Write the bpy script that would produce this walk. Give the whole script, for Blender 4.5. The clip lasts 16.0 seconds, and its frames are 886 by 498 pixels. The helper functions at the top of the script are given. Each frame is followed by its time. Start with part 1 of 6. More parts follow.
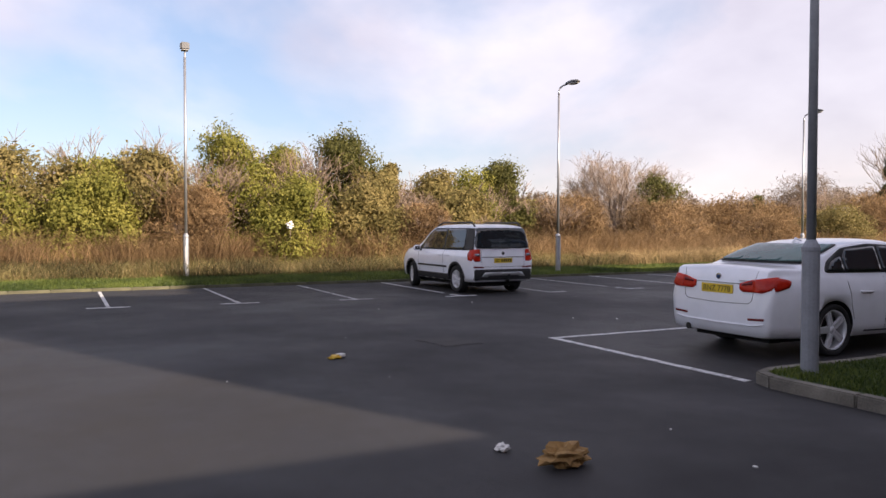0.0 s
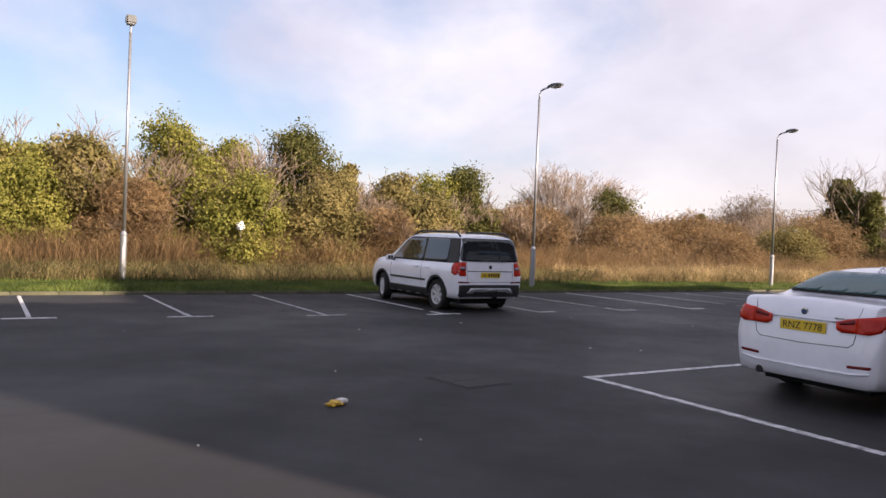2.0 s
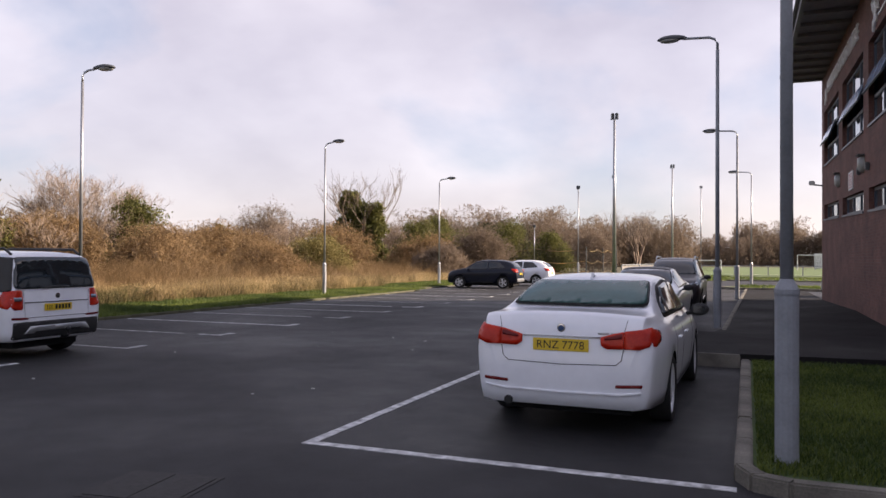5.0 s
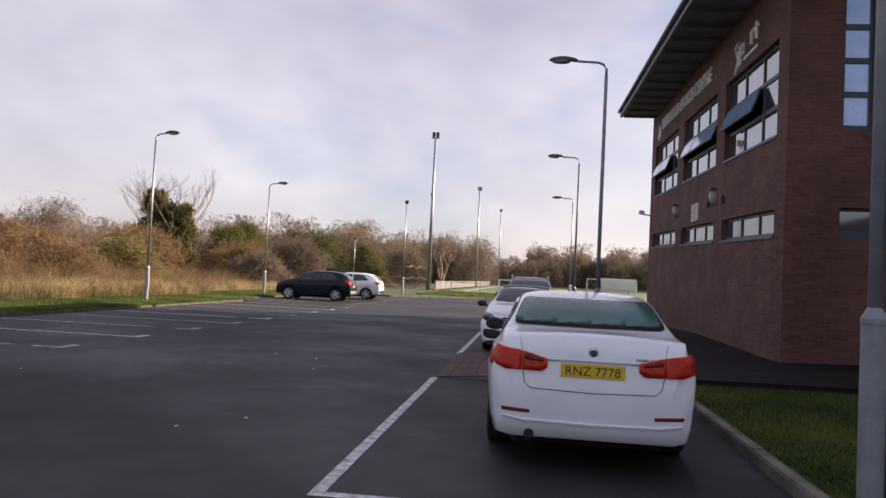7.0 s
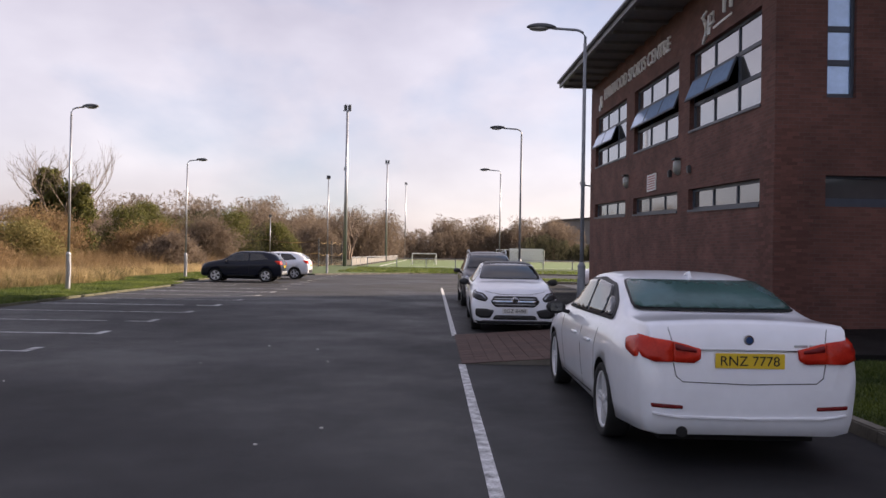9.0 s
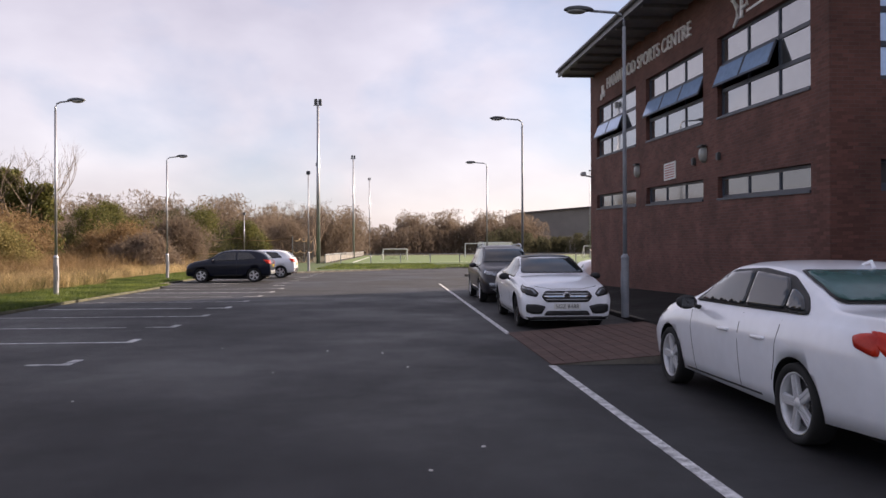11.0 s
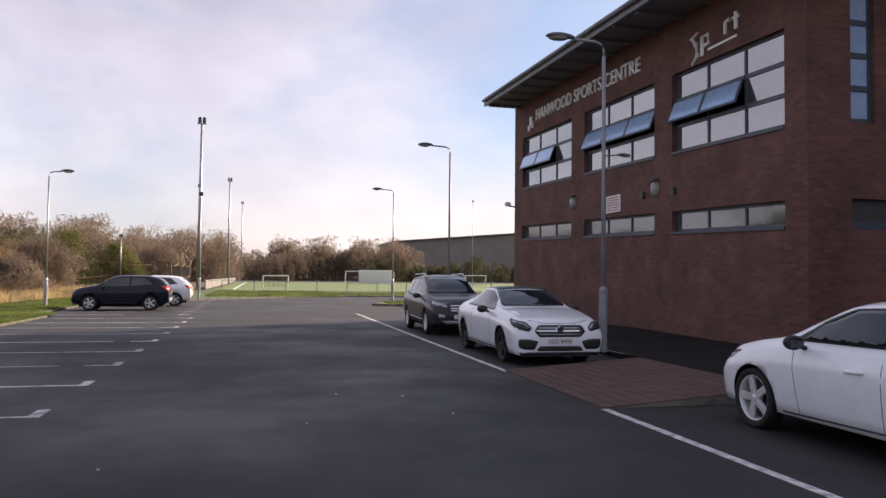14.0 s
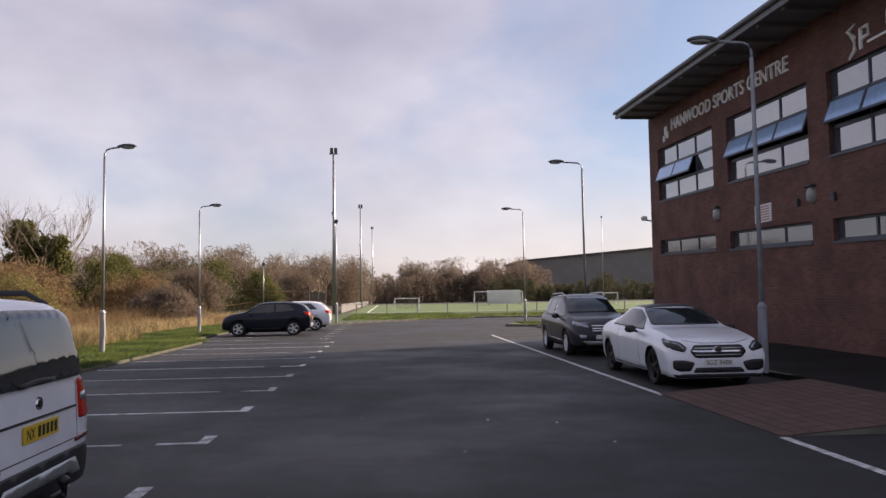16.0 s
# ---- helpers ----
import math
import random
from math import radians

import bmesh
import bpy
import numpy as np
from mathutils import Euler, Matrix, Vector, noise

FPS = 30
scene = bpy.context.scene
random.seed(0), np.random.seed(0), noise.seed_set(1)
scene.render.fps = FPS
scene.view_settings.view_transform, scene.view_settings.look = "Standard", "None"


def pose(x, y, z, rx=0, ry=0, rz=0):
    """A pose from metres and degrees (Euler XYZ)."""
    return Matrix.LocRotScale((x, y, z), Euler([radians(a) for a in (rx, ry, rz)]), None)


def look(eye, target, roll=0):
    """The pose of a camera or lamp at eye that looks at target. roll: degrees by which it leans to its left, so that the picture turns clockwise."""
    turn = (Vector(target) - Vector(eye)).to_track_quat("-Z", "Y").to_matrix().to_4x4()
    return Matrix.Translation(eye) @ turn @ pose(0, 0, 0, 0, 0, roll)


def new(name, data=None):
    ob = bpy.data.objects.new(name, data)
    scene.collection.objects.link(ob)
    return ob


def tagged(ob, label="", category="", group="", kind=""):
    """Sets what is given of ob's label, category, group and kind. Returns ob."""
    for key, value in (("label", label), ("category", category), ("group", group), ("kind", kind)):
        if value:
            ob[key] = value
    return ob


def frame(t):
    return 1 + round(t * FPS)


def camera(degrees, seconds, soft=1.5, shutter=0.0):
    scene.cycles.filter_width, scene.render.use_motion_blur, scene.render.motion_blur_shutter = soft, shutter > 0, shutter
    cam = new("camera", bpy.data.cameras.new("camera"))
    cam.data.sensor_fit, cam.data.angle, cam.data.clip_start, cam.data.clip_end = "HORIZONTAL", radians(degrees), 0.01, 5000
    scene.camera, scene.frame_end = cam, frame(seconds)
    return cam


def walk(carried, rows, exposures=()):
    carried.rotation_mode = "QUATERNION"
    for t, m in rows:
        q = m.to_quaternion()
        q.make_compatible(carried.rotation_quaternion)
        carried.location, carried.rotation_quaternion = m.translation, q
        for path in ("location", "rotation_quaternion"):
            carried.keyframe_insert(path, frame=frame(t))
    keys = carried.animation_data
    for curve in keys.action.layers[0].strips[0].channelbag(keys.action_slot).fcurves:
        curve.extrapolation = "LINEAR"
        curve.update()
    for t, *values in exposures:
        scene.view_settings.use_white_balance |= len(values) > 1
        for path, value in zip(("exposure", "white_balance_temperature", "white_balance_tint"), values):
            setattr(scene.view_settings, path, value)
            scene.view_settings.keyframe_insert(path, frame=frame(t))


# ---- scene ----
cam = camera(60.9, 16.0)
PATH = [
    (0, (8.949, -6.309, 1.564), (7.165, -5.407, 1.512), 0.1),
    (0.5, (8.372, -6.32, 1.587), (6.648, -5.31, 1.5), -0.4),
    (1, (7.807, -6.299, 1.583), (6.159, -5.166, 1.554), 1.0),
    (1.5, (7.161, -6.287, 1.597), (5.434, -5.282, 1.516), 0.5),
    (2, (6.686, -6.211, 1.592), (4.981, -5.165, 1.562), 2.3),
    (2.5, (6.121, -6.127, 1.593), (4.616, -4.811, 1.52), 0.5),
    (3, (5.642, -6.135, 1.603), (4.389, -4.577, 1.589), 1.3),
    (3.5, (5.068, -6.017, 1.588), (3.917, -4.381, 1.583), 0.5),
    (4, (4.561, -5.941, 1.598), (3.534, -4.225, 1.596), 1.6),
    (4.5, (4.034, -5.739, 1.592), (3.017, -4.017, 1.566), -0.1),
    (5, (3.529, -5.665, 1.601), (2.78, -3.811, 1.628), 0.3),
    (5.2, (3.328, -5.587, 1.576), (2.709, -3.685, 1.605), -0.1),
    (7.3, (1.104, -5.039, 1.529), (0.905, -3.051, 1.609), 1.9),
    (7.5, (0.903, -4.978, 1.561), (0.731, -2.986, 1.607), 0.8),
    (8, (0.409, -4.827, 1.576), (0.285, -2.831, 1.598), 1.0),
    (8.5, (-0.029, -4.652, 1.559), (-0.076, -2.654, 1.622), 1.4),
    (9, (-0.448, -4.44, 1.581), (-0.421, -2.44, 1.595), 1.0),
    (9.2, (-0.656, -4.419, 1.591), (-0.594, -2.42, 1.643), 0.7),
    (11.3, (-2.401, -3.476, 1.568), (-2.233, -1.483, 1.565), -0.7),
    (11.5, (-2.59, -3.419, 1.587), (-2.362, -1.432, 1.602), -0.8),
    (12, (-2.973, -3.193, 1.579), (-2.653, -1.221, 1.667), 0.7),
    (12.5, (-3.283, -2.874, 1.569), (-2.996, -0.895, 1.59), 0.5),
    (13, (-3.642, -2.66, 1.592), (-3.231, -0.706, 1.703), 0.9),
    (13.5, (-3.896, -2.411, 1.605), (-3.488, -0.454, 1.676), 0.7),
    (14, (-4.213, -2.264, 1.611), (-3.737, -0.322, 1.687), 0.6),
    (14.5, (-4.347, -2.077, 1.6), (-3.89, -0.13, 1.617), 0.2),
    (15, (-4.437, -1.973, 1.642), (-4.068, -0.008, 1.651), -0.1),
    (15.5, (-4.464, -1.968, 1.641), (-4.186, 0.01, 1.743), -0.5),
    (16, (-4.462, -1.97, 1.645), (-4.315, 0.02, 1.774), -0.9),
]
walk(cam, [(t, look(eye, target, roll)) for t, eye, target, roll in PATH], [(0, 1.3, 6650, 20), (2.5, 1.28, 6650, 20), (5, 1.13, 6600, 20), (7.5, 0.98, 6550, 20), (9, 1.09, 6600, 20), (13, 1.12, 6600, 20), (15, 1.19, 6650, 20), (15.5, 1.0, 6600, 20), (16, 0.84, 6500, 20)])

# ---- sky, sun ----
SUN_AZ = Vector((0.9, 0.44, 0.0)).normalized()
SUN_EL = radians(24.0)
world = bpy.data.worlds.new("sky")
scene.world = world
world.use_nodes = True
wn, wl = world.node_tree.nodes, world.node_tree.links
wn.clear()
w_out = wn.new("ShaderNodeOutputWorld")
w_bg = wn.new("ShaderNodeBackground")
w_sky = wn.new("ShaderNodeTexSky")
w_sky.sky_type = "NISHITA"
w_sky.sun_disc = False
w_sky.sun_elevation = SUN_EL
w_sky.sun_rotation = math.atan2(SUN_AZ.x, SUN_AZ.y)
w_tc = wn.new("ShaderNodeTexCoord")
w_map = wn.new("ShaderNodeMapping")
w_map.inputs["Scale"].default_value = (1.0, 1.0, 1.9)
w_map.inputs["Location"].default_value = (0.35, 0.1, 0.2)
w_n = wn.new("ShaderNodeTexNoise")
w_n.inputs["Scale"].default_value = 1.9
w_n.inputs["Detail"].default_value = 7.0
w_n.inputs["Roughness"].default_value = 0.5
w_n.inputs["Distortion"].default_value = 0.25
w_r = wn.new("ShaderNodeValToRGB")
w_r.color_ramp.elements[0].position = 0.37
w_r.color_ramp.elements[1].position = 0.54
w_n2 = wn.new("ShaderNodeTexNoise")
w_n2.inputs["Scale"].default_value = 3.2
w_n2.inputs["Detail"].default_value = 5.0
w_c = wn.new("ShaderNodeValToRGB")
w_c.color_ramp.elements[0].position = 0.30
w_c.color_ramp.elements[0].color = (0.61, 0.565, 0.64, 1)
w_c.color_ramp.elements[1].position = 0.68
w_c.color_ramp.elements[1].color = (0.99, 0.95, 0.99, 1)
w_gain = wn.new("ShaderNodeVectorMath")
w_gain.operation = "SCALE"
w_gain.inputs["Scale"].default_value = 0.135
w_lift = wn.new("ShaderNodeVectorMath")
w_lift.operation = "ADD"
w_lift.inputs[1].default_value = (0.19, 0.27, 0.40)
w_mix = wn.new("ShaderNodeMix")
w_mix.data_type = "RGBA"
wl.new(w_tc.outputs["Generated"], w_map.inputs["Vector"])
wl.new(w_map.outputs["Vector"], w_n.inputs["Vector"])
wl.new(w_map.outputs["Vector"], w_n2.inputs["Vector"])
w_dot = wn.new("ShaderNodeVectorMath")
w_dot.operation = "DOT_PRODUCT"
w_dot.inputs[1].default_value = SUN_AZ
wl.new(w_tc.outputs["Generated"], w_dot.inputs[0])
w_cover = wn.new("ShaderNodeMath")
w_cover.operation = "MULTIPLY_ADD"
w_cover.inputs[1].default_value = 0.04
wl.new(w_dot.outputs["Value"], w_cover.inputs[0])
wl.new(w_n.outputs["Fac"], w_cover.inputs[2])
wl.new(w_cover.outputs[0], w_r.inputs["Fac"])
wl.new(w_n2.outputs["Fac"], w_c.inputs["Fac"])
wl.new(w_sky.outputs["Color"], w_gain.inputs[0])
wl.new(w_gain.outputs["Vector"], w_lift.inputs[0])
wl.new(w_r.outputs["Color"], w_mix.inputs["Factor"])
wl.new(w_lift.outputs["Vector"], w_mix.inputs["A"])
w_glow = wn.new("ShaderNodeVectorMath")
w_glow.operation = "MULTIPLY_ADD"
w_glow.inputs[1].default_value = (0.62, 0.58, 0.55)
wl.new(w_gain.outputs["Vector"], w_glow.inputs[0])
wl.new(w_c.outputs["Color"], w_glow.inputs[2])
wl.new(w_glow.outputs["Vector"], w_mix.inputs["B"])
wl.new(w_mix.outputs["Result"], w_bg.inputs["Color"])
w_bg.inputs["Strength"].default_value = 0.335
wl.new(w_bg.outputs["Background"], w_out.inputs["Surface"])

sun = new("sun", bpy.data.lights.new("sun", "SUN"))
sun.data.energy = 5.0
sun.data.angle = radians(0.6)
sun.data.color = (1.0, 0.86, 0.66)
sun_from = SUN_AZ * math.cos(SUN_EL) + Vector((0, 0, math.sin(SUN_EL)))
sun.matrix_world = look(sun_from * 200, (0, 0, 0))


# ---- materials ----
def mat(name, color, rough=0.6, metal=0.0, var=0.25, scale=6.0, fine=60.0, bump=0.0, spec=0.5, coat=0.0, island=False, per_object=False, second=None, trans=0.0):
    """A procedural surface: base colour varied at two scales, with fine relief."""
    m = bpy.data.materials.new(name)
    m.use_nodes = True
    n, l = m.node_tree.nodes, m.node_tree.links
    b = n["Principled BSDF"]
    b.inputs["Roughness"].default_value = rough
    b.inputs["Metallic"].default_value = metal
    b.inputs["Specular IOR Level"].default_value = spec
    b.inputs["Coat Weight"].default_value = coat
    b.inputs["Coat Roughness"].default_value = 0.04
    if trans:
        b.inputs["Transmission Weight"].default_value = trans
    tc = n.new("ShaderNodeTexCoord")
    big = n.new("ShaderNodeTexNoise")
    big.inputs["Scale"].default_value = scale
    big.inputs["Detail"].default_value = 5.0
    small = n.new("ShaderNodeTexNoise")
    small.inputs["Scale"].default_value = fine
    small.inputs["Detail"].default_value = 3.0
    for t in (big, small):
        l.new(tc.outputs["Object"], t.inputs["Vector"])
    add = n.new("ShaderNodeMath")
    add.operation = "MULTIPLY_ADD"
    add.inputs[1].default_value = 0.45
    l.new(small.outputs["Fac"], add.inputs[0])
    l.new(big.outputs["Fac"], add.inputs[2])
    ramp = n.new("ShaderNodeValToRGB")
    lo = [c * (1 - var) for c in color]
    hi = [min(c * (1 + var), 1.0) for c in (second or color)]
    ramp.color_ramp.elements[0].position, ramp.color_ramp.elements[1].position = 0.45, 1.0
    ramp.color_ramp.elements[0].color = (*lo, 1)
    ramp.color_ramp.elements[1].color = (*hi, 1)
    fac = add.outputs[0]
    if island or per_object:
        rnd = n.new("ShaderNodeNewGeometry") if island else n.new("ShaderNodeObjectInfo")
        mixf = n.new("ShaderNodeMath")
        mixf.operation = "MULTIPLY_ADD"
        mixf.inputs[1].default_value = 0.7
        mixf.inputs[2].default_value = 0.35
        l.new(rnd.outputs["Random Per Island" if island else "Random"], mixf.inputs[0])
        fac = mixf.outputs[0]
        if island:
            mixf.inputs[1].default_value = 0.45
            clump = n.new("ShaderNodeMath")
            clump.operation = "MULTIPLY_ADD"
            clump.inputs[1].default_value = 1.5
            clump.inputs[2].default_value = -0.65
            l.new(big.outputs["Fac"], clump.inputs[0])
            tot = n.new("ShaderNodeMath")
            l.new(fac, tot.inputs[0])
            l.new(clump.outputs[0], tot.inputs[1])
            fac = tot.outputs[0]
    l.new(fac, ramp.inputs["Fac"])
    l.new(ramp.outputs["Color"], b.inputs["Base Color"])
    if bump:
        bp = n.new("ShaderNodeBump")
        bp.inputs["Strength"].default_value = bump
        bp.inputs["Distance"].default_value = 0.01
        l.new(small.outputs["Fac"], bp.inputs["Height"])
        l.new(bp.outputs["Normal"], b.inputs["Normal"])
    return m


def asphalt_mat(name, color, rough=0.62, spec=0.42):
    m = mat(name, color, rough, var=0.32, scale=0.35, fine=140.0, bump=0.5, spec=spec)
    n, l = m.node_tree.nodes, m.node_tree.links
    b = n["Principled BSDF"]
    tc = n.new("ShaderNodeTexCoord")
    wet = n.new("ShaderNodeTexNoise")
    wet.inputs["Scale"].default_value = 0.22
    wet.inputs["Detail"].default_value = 6.0
    wet.inputs["Roughness"].default_value = 0.65
    l.new(tc.outputs["Object"], wet.inputs["Vector"])
    mr = n.new("ShaderNodeMapRange")
    mr.inputs["From Min"].default_value, mr.inputs["From Max"].default_value = 0.38, 0.66
    mr.inputs["To Min"].default_value, mr.inputs["To Max"].default_value = rough - 0.16, rough + 0.16
    l.new(wet.outputs["Fac"], mr.inputs["Value"])
    l.new(mr.outputs["Result"], b.inputs["Roughness"])
    return m


def brick_mat(name):
    m = bpy.data.materials.new(name)
    m.use_nodes = True
    n, l = m.node_tree.nodes, m.node_tree.links
    b = n["Principled BSDF"]
    b.inputs["Roughness"].default_value = 0.85
    tc = n.new("ShaderNodeTexCoord")
    sep = n.new("ShaderNodeSeparateXYZ")
    l.new(tc.outputs["Object"], sep.inputs[0])
    s = n.new("ShaderNodeMath")
    s.operation = "ADD"
    l.new(sep.outputs["X"], s.inputs[0])
    l.new(sep.outputs["Y"], s.inputs[1])
    com = n.new("ShaderNodeCombineXYZ")
    l.new(s.outputs[0], com.inputs["X"])
    l.new(sep.outputs["Z"], com.inputs["Y"])
    br = n.new("ShaderNodeTexBrick")
    br.inputs["Scale"].default_value = 1.0
    br.inputs["Brick Width"].default_value = 0.225
    br.inputs["Row Height"].default_value = 0.075
    br.inputs["Mortar Size"].default_value = 0.005
    br.inputs["Mortar Smooth"].default_value = 0.3
    br.inputs["Color1"].default_value = (0.108, 0.046, 0.036, 1)
    br.inputs["Color2"].default_value = (0.155, 0.066, 0.051, 1)
    br.inputs["Mortar"].default_value = (0.13, 0.085, 0.072, 1)
    l.new(com.outputs[0], br.inputs["Vector"])
    big = n.new("ShaderNodeTexNoise")
    big.inputs["Scale"].default_value = 1.1
    big.inputs["Detail"].default_value = 8.0
    l.new(tc.outputs["Object"], big.inputs["Vector"])
    mr = n.new("ShaderNodeMapRange")
    mr.inputs["From Min"].default_value, mr.inputs["From Max"].default_value = 0.3, 0.7
    mr.inputs["To Min"].default_value, mr.inputs["To Max"].default_value = 0.72, 1.28
    l.new(big.outputs["Fac"], mr.inputs["Value"])
    mul = n.new("ShaderNodeVectorMath")
    mul.operation = "SCALE"
    l.new(br.outputs["Color"], mul.inputs[0])
    l.new(mr.outputs["Result"], mul.inputs["Scale"])
    l.new(mul.outputs["Vector"], b.inputs["Base Color"])
    bp = n.new("ShaderNodeBump")
    bp.inputs["Strength"].default_value = 0.6
    bp.inputs["Distance"].default_value = 0.008
    bp.invert = True
    l.new(br.outputs["Fac"], bp.inputs["Height"])
    l.new(bp.outputs["Normal"], b.inputs["Normal"])
    return m


ASPHALT = asphalt_mat("asphalt", (0.0165, 0.0162, 0.0178), 0.70)
TARMAC_PATH = asphalt_mat("path_tarmac", (0.012, 0.011, 0.011), 0.85, 0.15)
PAINT = mat("worn_line_paint", (0.30, 0.30, 0.30), 0.7, var=0.6, scale=9.0, fine=55.0, second=(0.55, 0.55, 0.55))
PAINT_FADED = mat("faded_line_paint", (0.16, 0.16, 0.165), 0.75, var=0.6, scale=5.0, fine=40.0, second=(0.4, 0.4, 0.4))
KERB = mat("kerb_concrete", (0.15, 0.138, 0.115), 0.9, var=0.5, scale=3.0, fine=50.0, bump=0.4)
KERB_MOSS = mat("mossy_kerb", (0.085, 0.082, 0.05), 0.95, var=0.5, scale=2.0, fine=40.0, bump=0.4)
BRICK = brick_mat("brown_red_brick")
PAVER = mat("red_block_paving", (0.085, 0.048, 0.038), 0.85, var=0.14, scale=5.0, bump=0.4, per_object=True)
PAVER_JOINT = mat("paving_joint_sand", (0.07, 0.042, 0.034), 0.95, var=0.3, bump=0.3)
GRASS_SOIL = mat("lawn_soil", (0.045, 0.075, 0.016), 0.95, var=0.4, scale=1.5, fine=30.0, bump=0.6)
GRASS = mat("lawn_grass_blades", (0.055, 0.10, 0.014), 0.6, var=0.4, scale=0.5, island=True, second=(0.125, 0.155, 0.03))
ROUGH_SOIL = mat("rough_ground", (0.075, 0.065, 0.03), 0.95, var=0.4, scale=0.5, fine=12.0, bump=0.6)
STRAW = mat("dead_straw_grass", (0.20, 0.136, 0.062), 0.8, var=0.35, scale=0.5, island=True, second=(0.50, 0.37, 0.19))
WEED = mat("olive_weeds", (0.085, 0.080, 0.028), 0.8, var=0.4, scale=0.5, island=True, second=(0.18, 0.15, 0.058))
BRACKEN = mat("russet_bramble", (0.18, 0.115, 0.055), 0.85, var=0.3, scale=0.9, island=True, second=(0.30, 0.20, 0.10))
LEAF_GREEN = mat("evergreen_leaves", (0.17, 0.18, 0.035), 0.7, var=0.14, scale=0.9, island=True, spec=0.25, second=(0.29, 0.27, 0.065))
LEAF_IVY = mat("ivy_leaves", (0.088, 0.094, 0.026), 0.7, var=0.25, scale=0.9, island=True, spec=0.25, second=(0.15, 0.145, 0.042))
LEAF_MIX = mat("bramble_leaves", (0.165, 0.145, 0.05), 0.8, var=0.2, scale=0.9, island=True, spec=0.25, second=(0.28, 0.225, 0.09))
# Distance haze is mixed into this paler, low-contrast brown.
LEAF_FAR = mat("hazy_distant_wood", (0.19, 0.145, 0.11), 0.9, var=0.12, scale=0.12, island=True, spec=0.1, second=(0.235, 0.185, 0.14))
LEAF_FAR_GREEN = mat("distant_evergreen", (0.07, 0.070, 0.042), 0.9, var=0.2, scale=0.12, island=True, spec=0.1, second=(0.095, 0.09, 0.055))
BARK = mat("grey_brown_bark", (0.13, 0.10, 0.075), 0.9, var=0.35, scale=3.0, fine=30.0, bump=0.6)
TWIG = mat("pale_twigs", (0.15, 0.108, 0.08), 0.9, var=0.3, island=True, second=(0.24, 0.18, 0.135))
GALV = mat("galvanised_steel", (0.36, 0.37, 0.39), 0.42, 0.75, var=0.2, scale=3.0, fine=40.0)
GREY_PAINT = mat("grey_post_paint", (0.24, 0.255, 0.28), 0.5, 0.0, var=0.2, scale=4.0, fine=40.0, bump=0.1)
LAMP_HEAD = mat("lamp_housing_grey", (0.07, 0.075, 0.08), 0.5, 0.2, var=0.2)
LAMP_GLASS = mat("lamp_bowl", (0.30, 0.30, 0.28), 0.2, var=0.1)
FRAME = mat("slate_grey_window_frame", (0.050, 0.062, 0.085), 0.45, var=0.15)
SOFFIT = mat("grey_soffit_panel", (0.18, 0.17, 0.165), 0.7, var=0.15)
FASCIA = mat("grey_metal_fascia", (0.15, 0.15, 0.155), 0.5, 0.2, var=0.15)
# Darker copy of the pane glass; the lower row's shade is in its colour.
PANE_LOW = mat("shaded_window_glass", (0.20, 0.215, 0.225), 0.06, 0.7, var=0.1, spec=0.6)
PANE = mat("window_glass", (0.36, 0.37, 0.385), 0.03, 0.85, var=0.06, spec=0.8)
# Pale blue base stands in for the sky reflected in these panes.
PANE_SKY = mat("sky_tinted_window_glass", (0.40, 0.57, 0.84), 0.10, 0.25, var=0.12, spec=0.8)
WHITE_SIGN = mat("white_sign", (0.70, 0.69, 0.67), 0.6, var=0.08)
LETTER = mat("silver_lettering", (0.85, 0.84, 0.82), 0.5, 0.0, var=0.06)
RED_BARS = mat("notice_print", (0.45, 0.16, 0.14), 0.7, var=0.1)
PITCH = mat("football_pitch_turf", (0.10, 0.15, 0.045), 0.9, var=0.2, scale=0.3, fine=8.0)
NET = mat("weathered_net", (0.10, 0.09, 0.075), 0.9, var=0.2)
CARDBOARD = mat("brown_paper_bag", (0.30, 0.175, 0.06), 0.85, var=0.35, scale=12.0, bump=0.3)
LITTER_WHITE = mat("white_wrapper", (0.68, 0.67, 0.64), 0.6, var=0.1)
LITTER_YELLOW = mat("yellow_wrapper", (0.62, 0.40, 0.03), 0.5, var=0.2)
IRON = mat("cast_iron_cover", (0.026, 0.024, 0.023), 0.8, 0.0, var=0.4, scale=20.0, bump=0.5)
SHED = mat("weathered_cladding", (0.20, 0.185, 0.17), 0.8, var=0.15, scale=0.2)
ROOF_FAR = mat("slate_roof", (0.10, 0.085, 0.08), 0.8, var=0.2)


def thin(m, share=0.45):
    """Let light pass through a leaf or blade."""
    n, l = m.node_tree.nodes, m.node_tree.links
    b = n["Principled BSDF"]
    t = n.new("ShaderNodeBsdfTranslucent")
    mx = n.new("ShaderNodeMixShader")
    mx.inputs["Fac"].default_value = share
    l.new(b.inputs["Base Color"].links[0].from_socket, t.inputs["Color"])
    l.new(b.outputs["BSDF"], mx.inputs[1])
    l.new(t.outputs["BSDF"], mx.inputs[2])
    l.new(mx.outputs["Shader"], n["Material Output"].inputs["Surface"])


for leaf in (LEAF_GREEN, LEAF_IVY, LEAF_MIX, LEAF_FAR, LEAF_FAR_GREEN, STRAW, WEED, BRACKEN, GRASS):
    thin(leaf)


# ---- mesh helpers ----
def mesh_from(bm, name, material, smooth=False):
    me = bpy.data.meshes.new(name)
    bm.to_mesh(me)
    bm.free()
    me.materials.append(material)
    if smooth:
        me.polygons.foreach_set("use_smooth", [True] * len(me.polygons))
    return me


